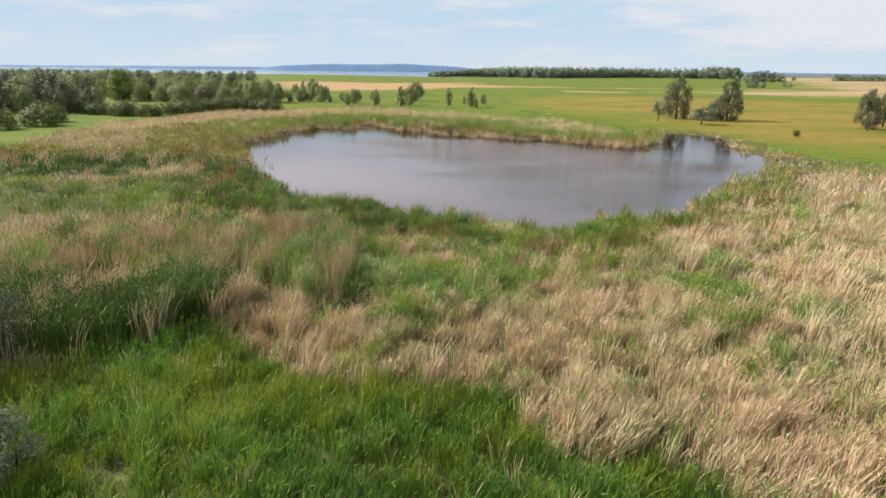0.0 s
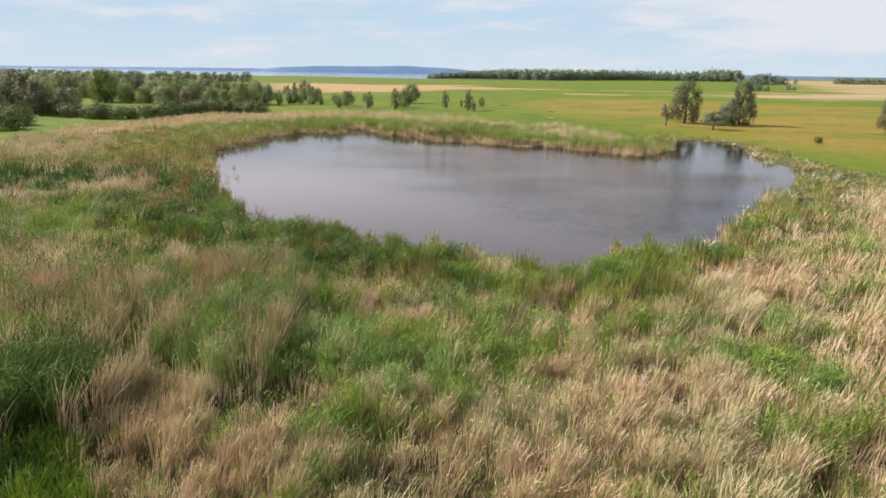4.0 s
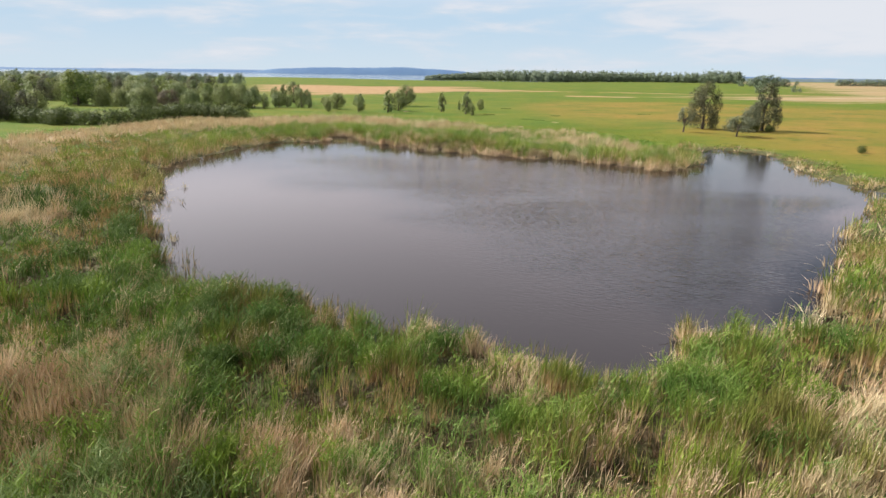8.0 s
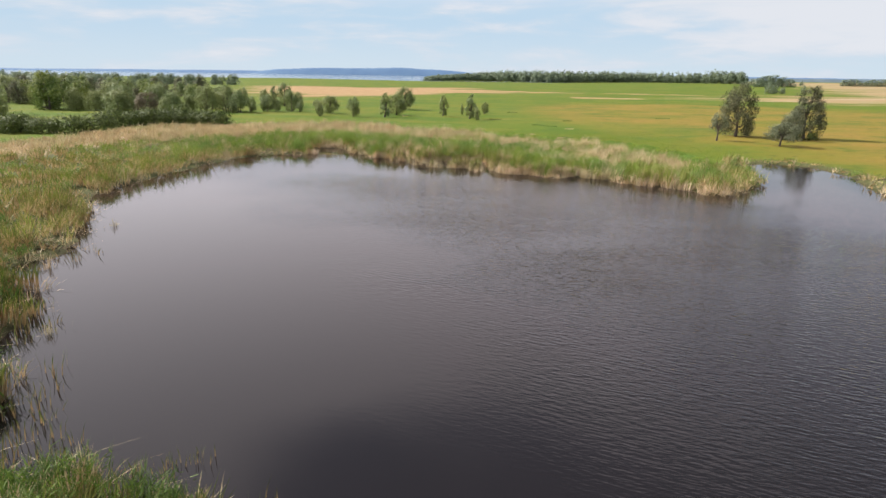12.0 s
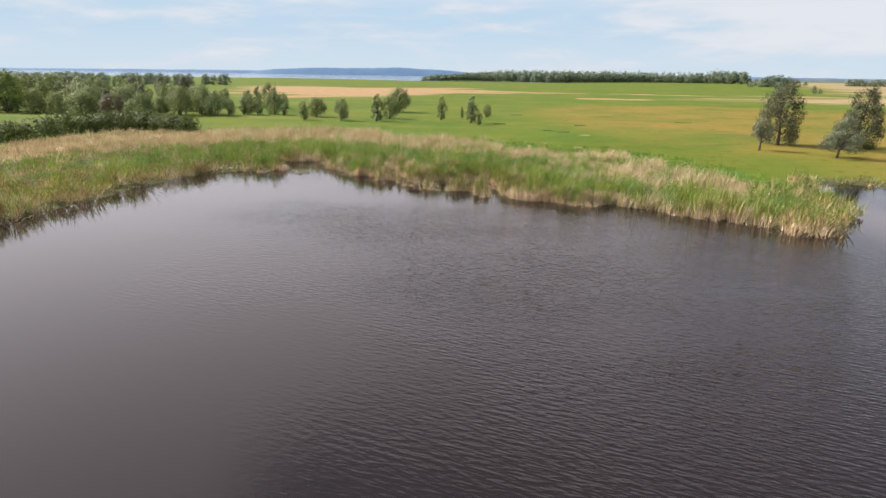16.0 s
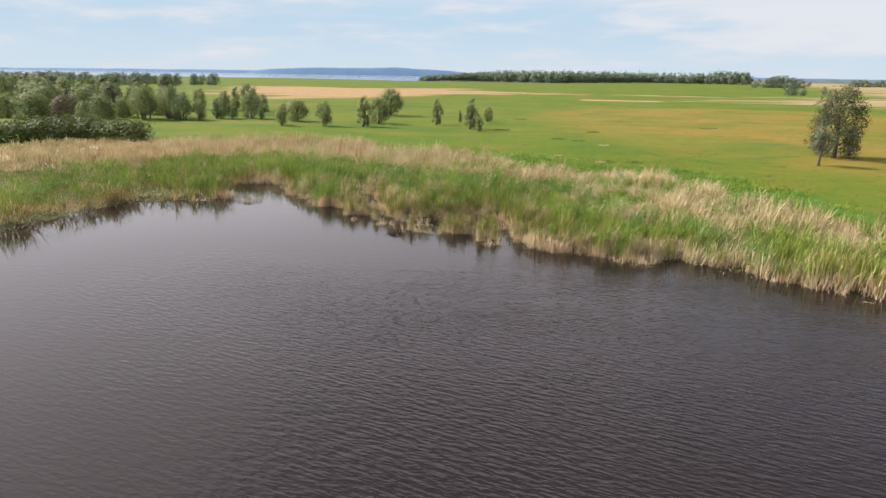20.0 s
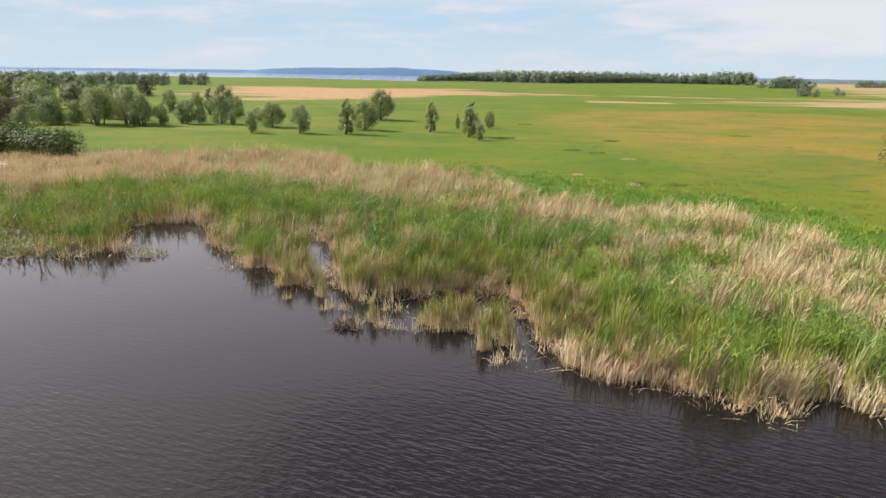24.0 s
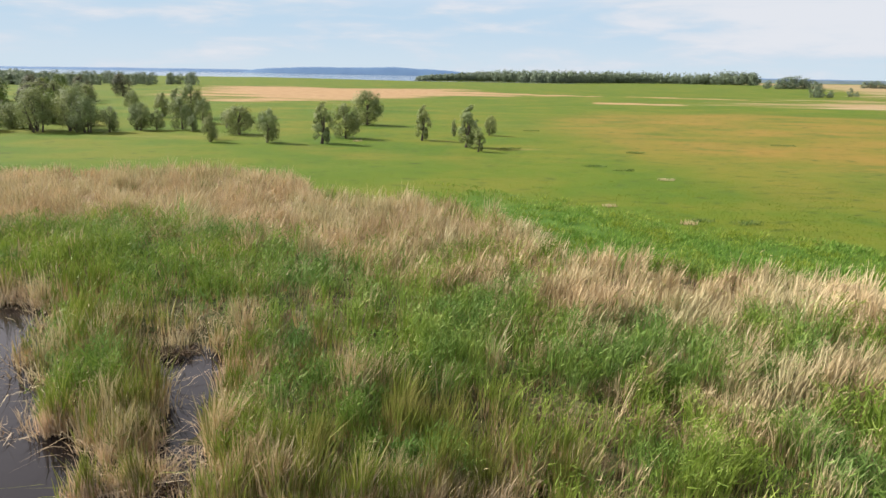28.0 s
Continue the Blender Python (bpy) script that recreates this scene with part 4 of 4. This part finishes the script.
    f = np.arange(leaves * 3).reshape(-1, 3)
    tone = np.clip(0.5 + 0.16 * r.normal(0, 1, leaves) + 0.14 * r.normal(0, 1, k)[pick], 0, 1)
    return v, f, np.repeat(tone, 3)


def build_tree(name, label, seed, height, spread, low, material, leaves, size, stems=1, lean=0.0, peak=0.5, clump_count=26, gap=1.0):
    """A tree of trunk, limbs and a crown of leaf clumps. low: where the crown begins; peak: where it is widest, as shares of the height."""
    r = np.random.default_rng(seed)
    root = new(name)
    tagged(root, label, "tree" if low > 0.12 else "bush")
    root.empty_display_size = 0.2
    centres, radii = [], []
    clump_count = int(clump_count * 1.35)
    for i in range(clump_count):
        h = low + (1 - low) * (i + r.random()) / clump_count
        width = spread * 0.5 * max(0.12, 1 - abs((h - peak) / (1.06 - peak if h > peak else peak - low + 0.35)) ** 2.2)
        turn, out_r = r.random() * 6.283, width * (0.35 + 0.55 * r.random() ** 0.6)
        rad = spread * (0.13 + 0.11 * r.random()) * gap * (1.0 if h < 0.85 else 0.7)
        centres.append((math.cos(turn) * out_r + lean * h * height, math.sin(turn) * out_r, min(h * height, height - rad * 0.7)))
        radii.append(rad)
    centres, radii = np.array(centres), np.array(radii)
    thick = 0.028 * height + 0.05
    trunk = None
    for s in range(stems):
        turn = 6.283 * s / stems + r.random()
        foot = (0.0 if stems == 1 else math.cos(turn) * spread * 0.13, 0.0 if stems == 1 else math.sin(turn) * spread * 0.13)
        top = height * (0.8 if stems == 1 else 0.55 + 0.2 * r.random())
        line, rads = [], []
        for j in range(6):
            q = j / 5
            line.append((foot[0] * (1 + 1.3 * q) + lean * top * q + 0.05 * height * math.sin(3 * q + seed) * q, foot[1] * (1 + 1.3 * q) + 0.03 * height * math.cos(4 * q + seed) * q, top * q - 0.1))
            rads.append(thick * (1.25 if j == 0 else 1 - 0.82 * q) / (1 if stems == 1 else 1.5))
        v, f = tube(line, rads)
        stem = part("trunk", mesh_from("trunk", v, f, M_BARK, True), root)
        trunk = trunk or stem
    order = r.permutation(clump_count)[: 7 if clump_count > 12 else 4]
    for i in order:
        c = centres[i]
        h0 = max(low * height * 0.7, c[2] * 0.5)
        a = Vector((lean * h0, 0, h0))
        b = Vector(c)
        m = a.lerp(b, 0.5) + Vector((0, 0, -0.04 * height))
        v, f = tube([a, m, b], [thick * 0.5, thick * 0.32, thick * 0.08], 5)
        part("limb", mesh_from("limb", v, f, M_BARK, True), trunk)
    v, f, t = leaf_cloud(r, centres, radii, leaves, size)
    v[:, 2] = np.maximum(v[:, 2], 0.06)
    part("crown", mesh_from("crown", v, f, material, tone=t), root)
    return root


def set_at(ob, x, y, turn=0.0, scale=1.0, flat=1.0):
    z = float(ground_height(np.array([x * 1.0]), np.array([y * 1.0]))[0])
    return Matrix.LocRotScale((x, y, z - 0.03), Euler((0, 0, turn)), (scale * flat, scale * flat, scale))


def plant(ob, x, y, turn=0.0, scale=1.0, flat=1.0, first=False, label="", group=""):
    if first:
        ob.matrix_basis = set_at(ob, x, y, turn, scale, flat)
        made = ob
    else:
        keep_scale = ob.scale.copy()
        ob.scale = (1, 1, 1)
        made = copy_thing(ob, set_at(ob, x, y, turn, scale, flat))
        ob.scale = keep_scale
    return tagged(made, label, group=group)


def grow(kind, places, group=""):
    """Places are (x, y, height, stretch): the first takes the built tree, the others are copies."""
    base = kind["height"]
    for i, (x, y, h, flat) in enumerate(places):
        plant(kind["ob"], x, y, math.sin(x * 1.7 + y * 0.9) * 0.7, h / base, flat, kind["fresh"], group=group)
        kind["fresh"] = False


def kind_of(*args, **more):
    return {"ob": build_tree(*args, **more), "height": args[3], "fresh": True}


round_willow = kind_of("willow_tree", "round grey-green willow in the green meadow", 11, 9.0, 8.0, 0.10, M_WILLOW, 4200, 0.36, clump_count=34)
small_willow = kind_of("willow_tree", "small ragged willow standing alone in the meadow", 12, 7.0, 5.0, 0.10, M_WILLOW, 3000, 0.29, clump_count=24, lean=0.05)
slim_willow = kind_of("willow_tree", "slim upright willow with a narrow leaning crown", 13, 7.5, 3.2, 0.08, M_WILLOW, 2600, 0.26, clump_count=24, lean=0.08, peak=0.55)
many_stemmed = kind_of("willow_tree", "many-stemmed dark willow with bare lower trunks", 14, 11.0, 8.5, 0.22, M_WILLOW, 4200, 0.36, stems=4, clump_count=34)
ragged_tree = kind_of("oak_tree", "tall ragged olive-brown tree on the meadow by the inlet", 15, 14.0, 11.5, 0.07, M_OLIVE, 9500, 0.32, clump_count=60, peak=0.40, gap=0.66)
split_tree = kind_of("oak_tree", "tall open-crowned tree with a short dark trunk", 16, 13.5, 10.0, 0.14, M_OLIVE, 8000, 0.32, clump_count=54, peak=0.42, gap=0.68, lean=0.03)
silver_bush = kind_of("willow_tree", "low spreading silvery willow on a crooked trunk", 17, 6.5, 9.0, 0.3, M_SILVER, 3800, 0.27, clump_count=38, peak=0.5, stems=1, gap=0.5, lean=0.12)
dense_bush = kind_of("shrub", "dense dark green willow shrub at the wood's edge", 18, 4.0, 7.0, 0.02, M_HEDGE, 2600, 0.3, stems=3, clump_count=22, peak=0.35, gap=1.15)
brown_bush = kind_of("shrub", "brownish half-bare rounded shrub", 19, 7.0, 7.5, 0.03, M_BROWNLEAF, 4200, 0.34, stems=3, clump_count=20)
wood_tree = kind_of("willow_tree", "broad green tree of the dense willow wood", 20, 13.0, 10.5, 0.04, M_SHRUB, 2100, 0.62, clump_count=40, peak=0.38, gap=0.85)
wood_willow = kind_of("willow_tree", "rounded grey-green willow of the dense wood", 24, 12.0, 10.5, 0.03, M_WILLOW, 2100, 0.60, clump_count=40, peak=0.34, gap=0.85)
wood_olive = kind_of("oak_tree", "olive-brown broad tree of the dense wood", 25, 13.0, 10.5, 0.05, M_OLIVE, 2100, 0.62, clump_count=38, peak=0.4, gap=0.85)
pale_tree = kind_of("willow_tree", "pale grey-green rounded willow of the wood", 21, 9.0, 8.0, 0.03, M_WILLOW, 2300, 0.46, clump_count=34, peak=0.35, gap=0.9)
near_bush = kind_of("willow_bush", "silvery willow bush with wind-tossed leaves", 22, 4.0, 3.2, 0.05, M_SILVER, 5200, 0.13, stems=3, clump_count=22)

grow(round_willow, [(-14, 313, 9.6, 1.0), (-15, 277, 7.6, 1.0), (-41, 282, 6.6, 1.25), (-70, 328, 10.2, 0.8), (-58, 291, 8.0, 0.85), (-90, 300, 9, 1.0)], "willows in the meadow")
grow(small_willow, [(-30, 266, 7.0, 1.0), (-42, 266, 5.6, 0.9), (-67, 288, 6.6, 1.05), (-72, 283, 6.0, 1.0), (19, 288, 4.8, 0.9), (-50, 300, 4.5, 1.0), (-80, 330, 7.5, 1.0), (-64, 290, 5.0, 1.0), (-91, 333, 8, 0.9), (-60, 310, 7, 0.9), (-78, 280, 4.5, 1.2), (-54, 287, 4, 1.0), (-96, 262, 6, 1.0)], "willows in the meadow")
grow(slim_willow, [(2.5, 275, 7.8, 1.0), (12, 263, 8.6, 1.15), (-18.5, 266, 8.6, 1.15), (14, 256, 4.6, 1.1), (-76, 331, 9, 1.0), (10, 285, 4.2, 0.8), (-69, 290, 6.5, 1.3), (-43.5, 271, 4.5, 1.0)], "willows in the meadow")
grow(many_stemmed, [(-87, 280, 9.8, 1.0), (-81, 284, 9.6, 0.9), (-76, 281, 8.4, 0.9), (-91, 285, 9.4, 0.9), (-84, 290, 10.2, 1.0)], "willow clump at the meadow's edge")
grow(ragged_tree, [(81.5, 210, 13.8, 0.95), (126, 178, 11.5, 0.75)], "trees by the inlet")
grow(split_tree, [(97.5, 206, 13.2, 0.95), (136, 185, 11.0, 0.8)], "trees by the inlet")
grow(silver_bush, [(81, 187.5, 5.4, 1.25), (91, 201, 7.5, 0.6), (130, 172, 4.5, 0.8)], "trees by the inlet")
lone_tree = kind_of("willow_tree", "small thin tree with a bare slender trunk", 31, 7.0, 4.6, 0.32, M_SILVER, 1500, 0.25, clump_count=18, peak=0.6, gap=0.8)
grow(lone_tree, [(71.2, 198.5, 7.0, 1.0), (121, 170, 5.5, 0.9)], "trees by the inlet")
# Third bush is added out of view, second enlarged, to shadow the sedge.
grow(near_bush, [(-16.6, 19.0, 3.4, 0.9), (-25.2, 28.0, 6.8, 1.0), (-27.6, 26.6, 6.6, 1.1)], "willow bushes in the sedge")
r = np.random.default_rng(5)
hedge = [(-118, 118), (-108, 134), (-112, 150), (-107, 160), (-112, 174), (-122, 184), (-135, 214), (-128, 216), (-121, 208), (-114, 203), (-108, 199), (-103, 197), (-97, 198), (-92, 200), (-87, 203), (-110, 208),
         (-92, 219), (-87, 222), (-82, 225), (-77, 226), (-72, 226), (-67, 224), (-63, 222), (-76, 231), (-86, 229), (-68, 228)]
grow(dense_bush, [(x + r.normal(0, 0.7), y + r.normal(0, 0.7), 3.5 + 1.3 * r.random(), 1.05 + 0.3 * r.random()) for x, y in hedge], "hedge of willow shrubs")
grow(dense_bush, [(92, 155, 1.5, 0.8), (89.5, 203, 2.2, 0.9), (94, 205, 2.6, 1.0), (98, 203, 2.0, 1.0)], "shrubs by the inlet trees")
grow(brown_bush, [(-109, 277, 7.2, 1.15), (-96, 252, 3.0, 0.9)], "shrubs of the wood's edge")
dome_willow = kind_of("willow_tree", "low domed pale green willow at the wood's edge", 26, 7.5, 9.0, 0.02, M_WILLOW, 4600, 0.40, clump_count=40, peak=0.25, gap=0.9)
grow(dome_willow, [(-120, 277, 7.6, 1.25), (-131, 282, 7.2, 0.95), (-140, 284, 8.2, 0.8), (-101, 281, 7.2, 0.95), (-98, 288, 6.0, 0.8), (-126, 292, 9.0, 1.0), (-114, 297, 9.5, 1.0), (-134, 300, 10, 1.0)], "willow wood")
yellow_tree = kind_of("willow_tree", "leaning yellow-green tree behind the grey clump", 27, 9.0, 7.5, 0.06, M_SHRUB, 2200, 0.42, clump_count=26, lean=0.08)
grow(yellow_tree, [(-103, 306, 9.5, 1.0), (-97, 302, 8.0, 0.9), (-124, 312, 10.5, 1.0), (-140, 316, 10, 1.1)], "willow wood")
grow(pale_tree, [(-138, 224, 11.0, 1.0), (-146, 234, 12.0, 1.0), (-152, 218, 11.5, 1.1), (-160, 238, 12.0, 1.0), (-133, 232, 8.0, 1.0), (-143, 206, 9.0, 1.1)]
     + [(-150 - 40 * r.random(), 180 + 60 * r.random(), 7 + 4 * r.random(), 1.0) for i in range(8)], "willow wood")
grow(wood_olive, [(-135, 212, 13.0, 0.9), (-143, 221, 14.0, 0.9), (-128, 206, 11.0, 0.9), (-151, 229, 14.0, 1.0), (-124, 214, 8.5, 1.0), (-150, 205, 12.0, 1.0), (-158, 222, 13.5, 1.0)], "willow wood")
grow(wood_tree, [(-150, 284, 14.5, 1.0), (-155, 290, 14.0, 0.9)], "willow wood")
wood = []
while len(wood) < 185:
    x, y = -330 + 240 * r.random(), 140 + 330 * r.random()
    clearing = (-192 < x < -160 and 250 < y < 318) or (x > -158 and y < 294) or (x > -150 and y < 305)
    if x < -112 - max(0, y - 290) * 0.24 - max(0, 215 - y) * 0.25 and not clearing and all((x - a) ** 2 + (y - b) ** 2 > 30 for a, b, *_ in wood):
        wood.append((x, y, 7.5 + 4.5 * r.random() + (1.5 if y < 260 else 0), 0.95 + 0.35 * r.random()))
grow(wood_tree, wood[::3], "willow wood")
grow(wood_willow, wood[1::3], "willow wood")
grow(wood_olive, wood[2::3], "willow wood")

# far groves and scattered trees
far_tree = kind_of("far_tree", "dark rounded tree far off in the fields", 23, 14.0, 12.0, 0.0, M_HAZE_FOREST, 900, 1.0, clump_count=26, peak=0.28, gap=0.85)
grow(far_tree, [(-300 + 8 * r.normal(), 600 + 12 * i, 9 + 3 * r.random(), 1.1) for i in range(12)] + [(-330 - 22 * i, 640 + 16 * r.normal(), 9.5 + 3 * r.random(), 1.2) for i in range(16)]
     + [(-262, 690, 10.9, 1.1), (-250, 735, 10.9, 1.0), (-238, 752, 11.7, 1.1), (-272, 728, 10.2, 1.1), (-255, 700, 9.5, 1.0), (-285, 745, 10.9, 1.2), (-310, 740, 10.9, 1.2), (-340, 750, 11.7, 1.2), (-375, 760, 11.7, 1.2), (-410, 750, 12.4, 1.2)], "far grove")
grow(far_tree, [(-335 + 9 * i + 3 * r.normal(), 748 + 8 * r.normal(), 9.5 + 3 * r.random(), 1.1) for i in range(13)] + [(-303, 654, 10.2, 1.1), (-334, 683, 10.9, 1.2), (-320, 668, 9.5, 1.1)], "far grove")
grow(far_tree, [(330, 655, 12, 1.0), (338, 660, 9, 1.2), (344, 655, 6, 1.3), (392, 700, 8, 0.9), (401, 704, 4.5, 1.3), (540, 1080, 15, 1.3), (552, 1086, 18, 1.3), (566, 1096, 19, 1.3), (580, 1102, 20, 1.3), (596, 1105, 17, 1.4), (612, 1108, 14, 1.5), (520, 1080, 10, 1.4),
                (616, 1247, 13, 1.1), (700, 1300, 9, 1.3), (720, 1305, 13, 1.0), (745, 1300, 9, 1.3)] + [(850 + 14 * i, 1325 + 3 * i, 10 + 5 * r.random(), 1.5) for i in range(13)], "far trees in the straw field")


def far_forest(line, rows, height, label, seed):
    """A wooded strip: hundreds of crowns in one mesh."""
    q = np.random.default_rng(seed)
    pieces = []
    for row in range(rows):
        for x, y in line[:: 1 if row < 3 else 2]:
            x, y = x + q.normal(0, 4) + row * 4, y + row * 11 + q.normal(0, 4)
            h = height(x) * (0.8 + 0.25 * q.random() + row * 0.09)
            cs = np.array([(x + q.normal(0, 2.2), y + q.normal(0, 2.0), h * (0.15 + 0.75 * (i + q.random()) / 7)) for i in range(7)])
            pieces.append(leaf_cloud(q, cs, np.full(7, 4.8) * (1.3 - 0.5 * cs[:, 2] / h), 110, 3.1))
    v, f, t = joined(pieces)
    v[:, 2] = np.maximum(v[:, 2], 0.02)
    tagged(new("forest", mesh_from("forest", v, f, M_HAZE_FOREST, tone=t)), label, "forest", kind="stuff")


far_forest(smooth_line([(-25, 1420), (40, 1452), (104, 1465), (190, 1400), (275, 1352), (400, 1480), (516, 1560), (633, 1530), (705, 1462)], 17, False), 5,
           lambda x: 20 * min(1.0, max(0.3, 0.3 + (x + 30) / 260)) * (1.25 if x > 660 else 1.0), "dark mixed forest on a low headland", 3)
far_forest(smooth_line([(-1000, 740), (-760, 730), (-560, 705), (-430, 690), (-345, 655)], 24, False), 2, lambda x: 8.8, "far dense wood behind the meadow", 4)


# ---- tufts in the water ----
def cattail_tuft(seed, radius, height, green):
    r2 = np.random.default_rng(seed)
    root = new("cattail_tuft")
    tagged(root, "ragged cattail tuft with straw feet standing in the water" if green else "bare broken cattail stalks standing in the water", "cattails", "tufts in the pond")
    k = int(260 * radius ** 1.2) + 24

    def leaves(name, count, h, material, plume, low_tone):
        turn, out_r = r2.random(count) * 6.283, radius * np.abs(r2.normal(0, 0.55 if green else 0.85, count))
        hh = h * (0.3 + 0.8 * r2.random(count)) * np.clip(1.15 - 0.4 * out_r / radius, 0.4, 1.1)
        v, f, t, along = blades(np.cos(turn) * out_r, np.sin(turn) * out_r * 0.8, np.full(count, -0.12), hh, np.full(count, 0.045), r2.normal(0, 1, (count, 2)) * np.where(r2.random(count) < (0.12 if green else 0.3), 0.75, 0.12)[:, None] + (0.07, 0.02), low_tone + 0.5 * r2.random(count), plume)
        part(name, mesh_from(name, v, f, material, tone=t, along=along), root)["kind"] = "stuff"
    if green:
        leaves("foliage", k * 3 // 4, height, M_CATTAIL, 0.0, 0.35)
    leaves("dead_base", k * 3 // 4 if green else k // 5, height * (0.78 if green else 0.95), M_DRY, 0.5, 0.45)
    count = 7
    turn = r2.random(count) * 6.283
    v, f, t, along = blades(np.cos(turn) * radius, np.sin(turn) * radius, np.full(count, 0.05), np.full(count, 0.4), np.full(count, 0.04), r2.normal(0, 1.3, (count, 2)), 0.5 + 0.5 * r2.random(count), 0.6)
    part("fallen_litter", mesh_from("fallen_litter", v, f, M_DRY, tone=t, along=along), root)["kind"] = "stuff"
    return root


big_tufts = [(3.6, 150.7, 0.9), (4.2, 150.1, 0.9), (5.3, 150.1, 0.8), (4.9, 151.8, 1.0), (5.9, 152.0, 0.9), (6.8, 149.5, 0.9), (7.5, 149.7, 1.0), (8.2, 150.9, 0.7), (-0.1, 151.1, 0.45), (-4.1, 155.3, 0.5), (-2.6, 156.9, 0.9), (0.3, 156.0, 0.8), (1.0, 155.7, 0.8),
             (10.6, 151.1, 0.9), (11.4, 150.4, 1.0), (-7.1, 157.6, 0.9), (-5.5, 157.9, 0.9), (8.0, 148.0, 0.7), (6.6, 147.4, 0.6), (10.4, 148.4, 0.8), (2.2, 156.4, 0.8), (-1.2, 157.2, 0.8), (4.6, 156.8, 0.8), (-6.6, 160.8, 1.0), (-5.0, 63.6, 0.7), (-3.2, 62.6, 0.6), (17.2, 61.8, 0.8), (30.0, 67.4, 0.8)]
bare_tufts = [(-3.4, 152.8, 0.4), (-3.0, 153.0, 0.4), (-2.2, 152.8, 0.4), (-0.9, 149.9, 0.5), (-1.8, 150.3, 0.4), (0.5, 150.0, 0.45), (0.8, 150.2, 0.5), (1.5, 152.7, 0.45), (0.5, 152.7, 0.45), (1.6, 149.7, 0.4), (2.7, 149.4, 0.4), (-1.1, 154.5, 0.5), (-6.4, 154.6, 0.35), (-1.7, 155.1, 0.5),
              (9.3, 151.6, 0.4), (-0.4, 154.2, 0.55), (0.9, 154.3, 0.5), (2.4, 155.2, 0.6), (3.4, 155.6, 0.6), (8.2, 146.0, 0.6), (7.3, 145.5, 0.5), (10.2, 146.9, 0.6), (7.6, 156.2, 0.6), (9.4, 155.0, 0.6),
              (-27.3, 87.2, 0.5), (-22.3, 77.2, 0.5), (-22.6, 82.0, 0.4), (-32.4, 108.0, 0.4), (15.2, 58.6, 0.6), (-33, 96, 0.7), (-30.5, 94.5, 0.6), (18.6, 62.4, 0.6), (30.2, 68.6, 0.7)]
made_big, made_bare = [cattail_tuft(60 + i, 0.9, 2.1, True) for i in range(3)], [cattail_tuft(80 + i, 0.55, 1.25, False) for i in range(3)]
for kinds, places, base in ((made_big, big_tufts, 0.9), (made_bare, bare_tufts, 0.55)):
    for i, (x, y, rad) in enumerate(places):
        m = Matrix.LocRotScale((x, y, 0), Euler((0, 0, i * 1.3)), (rad / base, rad / base, 0.75 + 0.25 * rad / base))
        if i < len(kinds):
            kinds[i].matrix_basis = m
        else:
            src = kinds[i % len(kinds)]
            saved = src.matrix_basis.copy()
            src.matrix_basis = Matrix.Identity(4)
            copy_thing(src, m)
            src.matrix_basis = saved


def grass_tussock(x, y, radius, height, seed, pale):
    """A coarse tuft left standing in the grazed meadow."""
    r2 = np.random.default_rng(seed)
    count = int(110 * radius)
    turn, out_r = r2.random(count) * 6.283, radius * np.sqrt(r2.random(count))
    v, f, t, along = blades(np.cos(turn) * out_r * 1.5, np.sin(turn) * out_r * 0.7, np.full(count, -0.05), height * (0.5 + 0.6 * r2.random(count)), np.full(count, 0.07), r2.normal(0, 0.35, (count, 2)) + (0.1, 0), 0.3 + 0.5 * r2.random(count), 0.2)
    ob = new("grass_tussock", mesh_from("grass_tussock", v, f, M_PALE if pale else M_BLUE, tone=t, along=along))
    ob.location = (x, y, float(ground_height(np.array([x]), np.array([y]))[0]))
    tagged(ob, "pale dry tussock standing in the green meadow" if pale else "dark coarse grass tussock in the green meadow", "grass tussock", "tussocks in the meadow")


for i, (x, y, radius, height, pale) in enumerate([(32.2, 238.2, 1.5, 0.50, False), (36.0, 234.0, 1.2, 0.45, False), (45.7, 257.0, 1.4, 0.50, False), (39.7, 225.6, 0.9, 0.50, True), (31.9, 198.9, 0.7, 0.60, True), (85.2, 274.1, 2.0, 0.50, False), (26.0, 207.1, 0.6, 0.50, True), (33.9, 200.1, 0.9, 0.50, False), (31.7, 301.7, 1.6, 0.50, False), (21.0, 261.4, 1.6, 0.45, False), (38.2, 199.4, 1.2, 0.50, False), (-11.6, 270.7, 0.7, 0.50, True)]):
    grass_tussock(x, y, radius, height, 400 + i, pale)


def reed_raft(x, y, radius, seed):
    """A low floating heap of dead stalks."""
    r2 = np.random.default_rng(seed)
    count = 150
    turn, out_r = r2.random(count) * 6.283, radius * np.sqrt(r2.random(count))
    v, f, t, along = blades(np.cos(turn) * out_r * 1.4, np.sin(turn) * out_r * 0.8, 0.02 + 0.25 * (1 - out_r / radius), np.full(count, 0.45), np.full(count, 0.06), r2.normal(0, 1.2, (count, 2)), 0.4 * r2.random(count), 0.4)
    ob = new("reed_raft", mesh_from("reed_raft", v, f, M_LITTER if seed > 1 else M_CATTAIL, tone=t, along=along))
    ob.location = (x, y, 0)
    tagged(ob, "low floating heap of dead reed stalks", "reed raft")


reed_raft(-20.6, 164.5, 1.3, 1)
reed_raft(1.6, 155.2, 0.9, 2)
reed_raft(-1.6, 150.2, 0.6, 3)
reed_raft(6.4, 156.0, 1.0, 4)
reed_raft(8.6, 153.6, 0.7, 5)
reed_raft(-3.6, 157.8, 0.8, 6)
reed_raft(-8.6, 168.8, 0.8, 7)
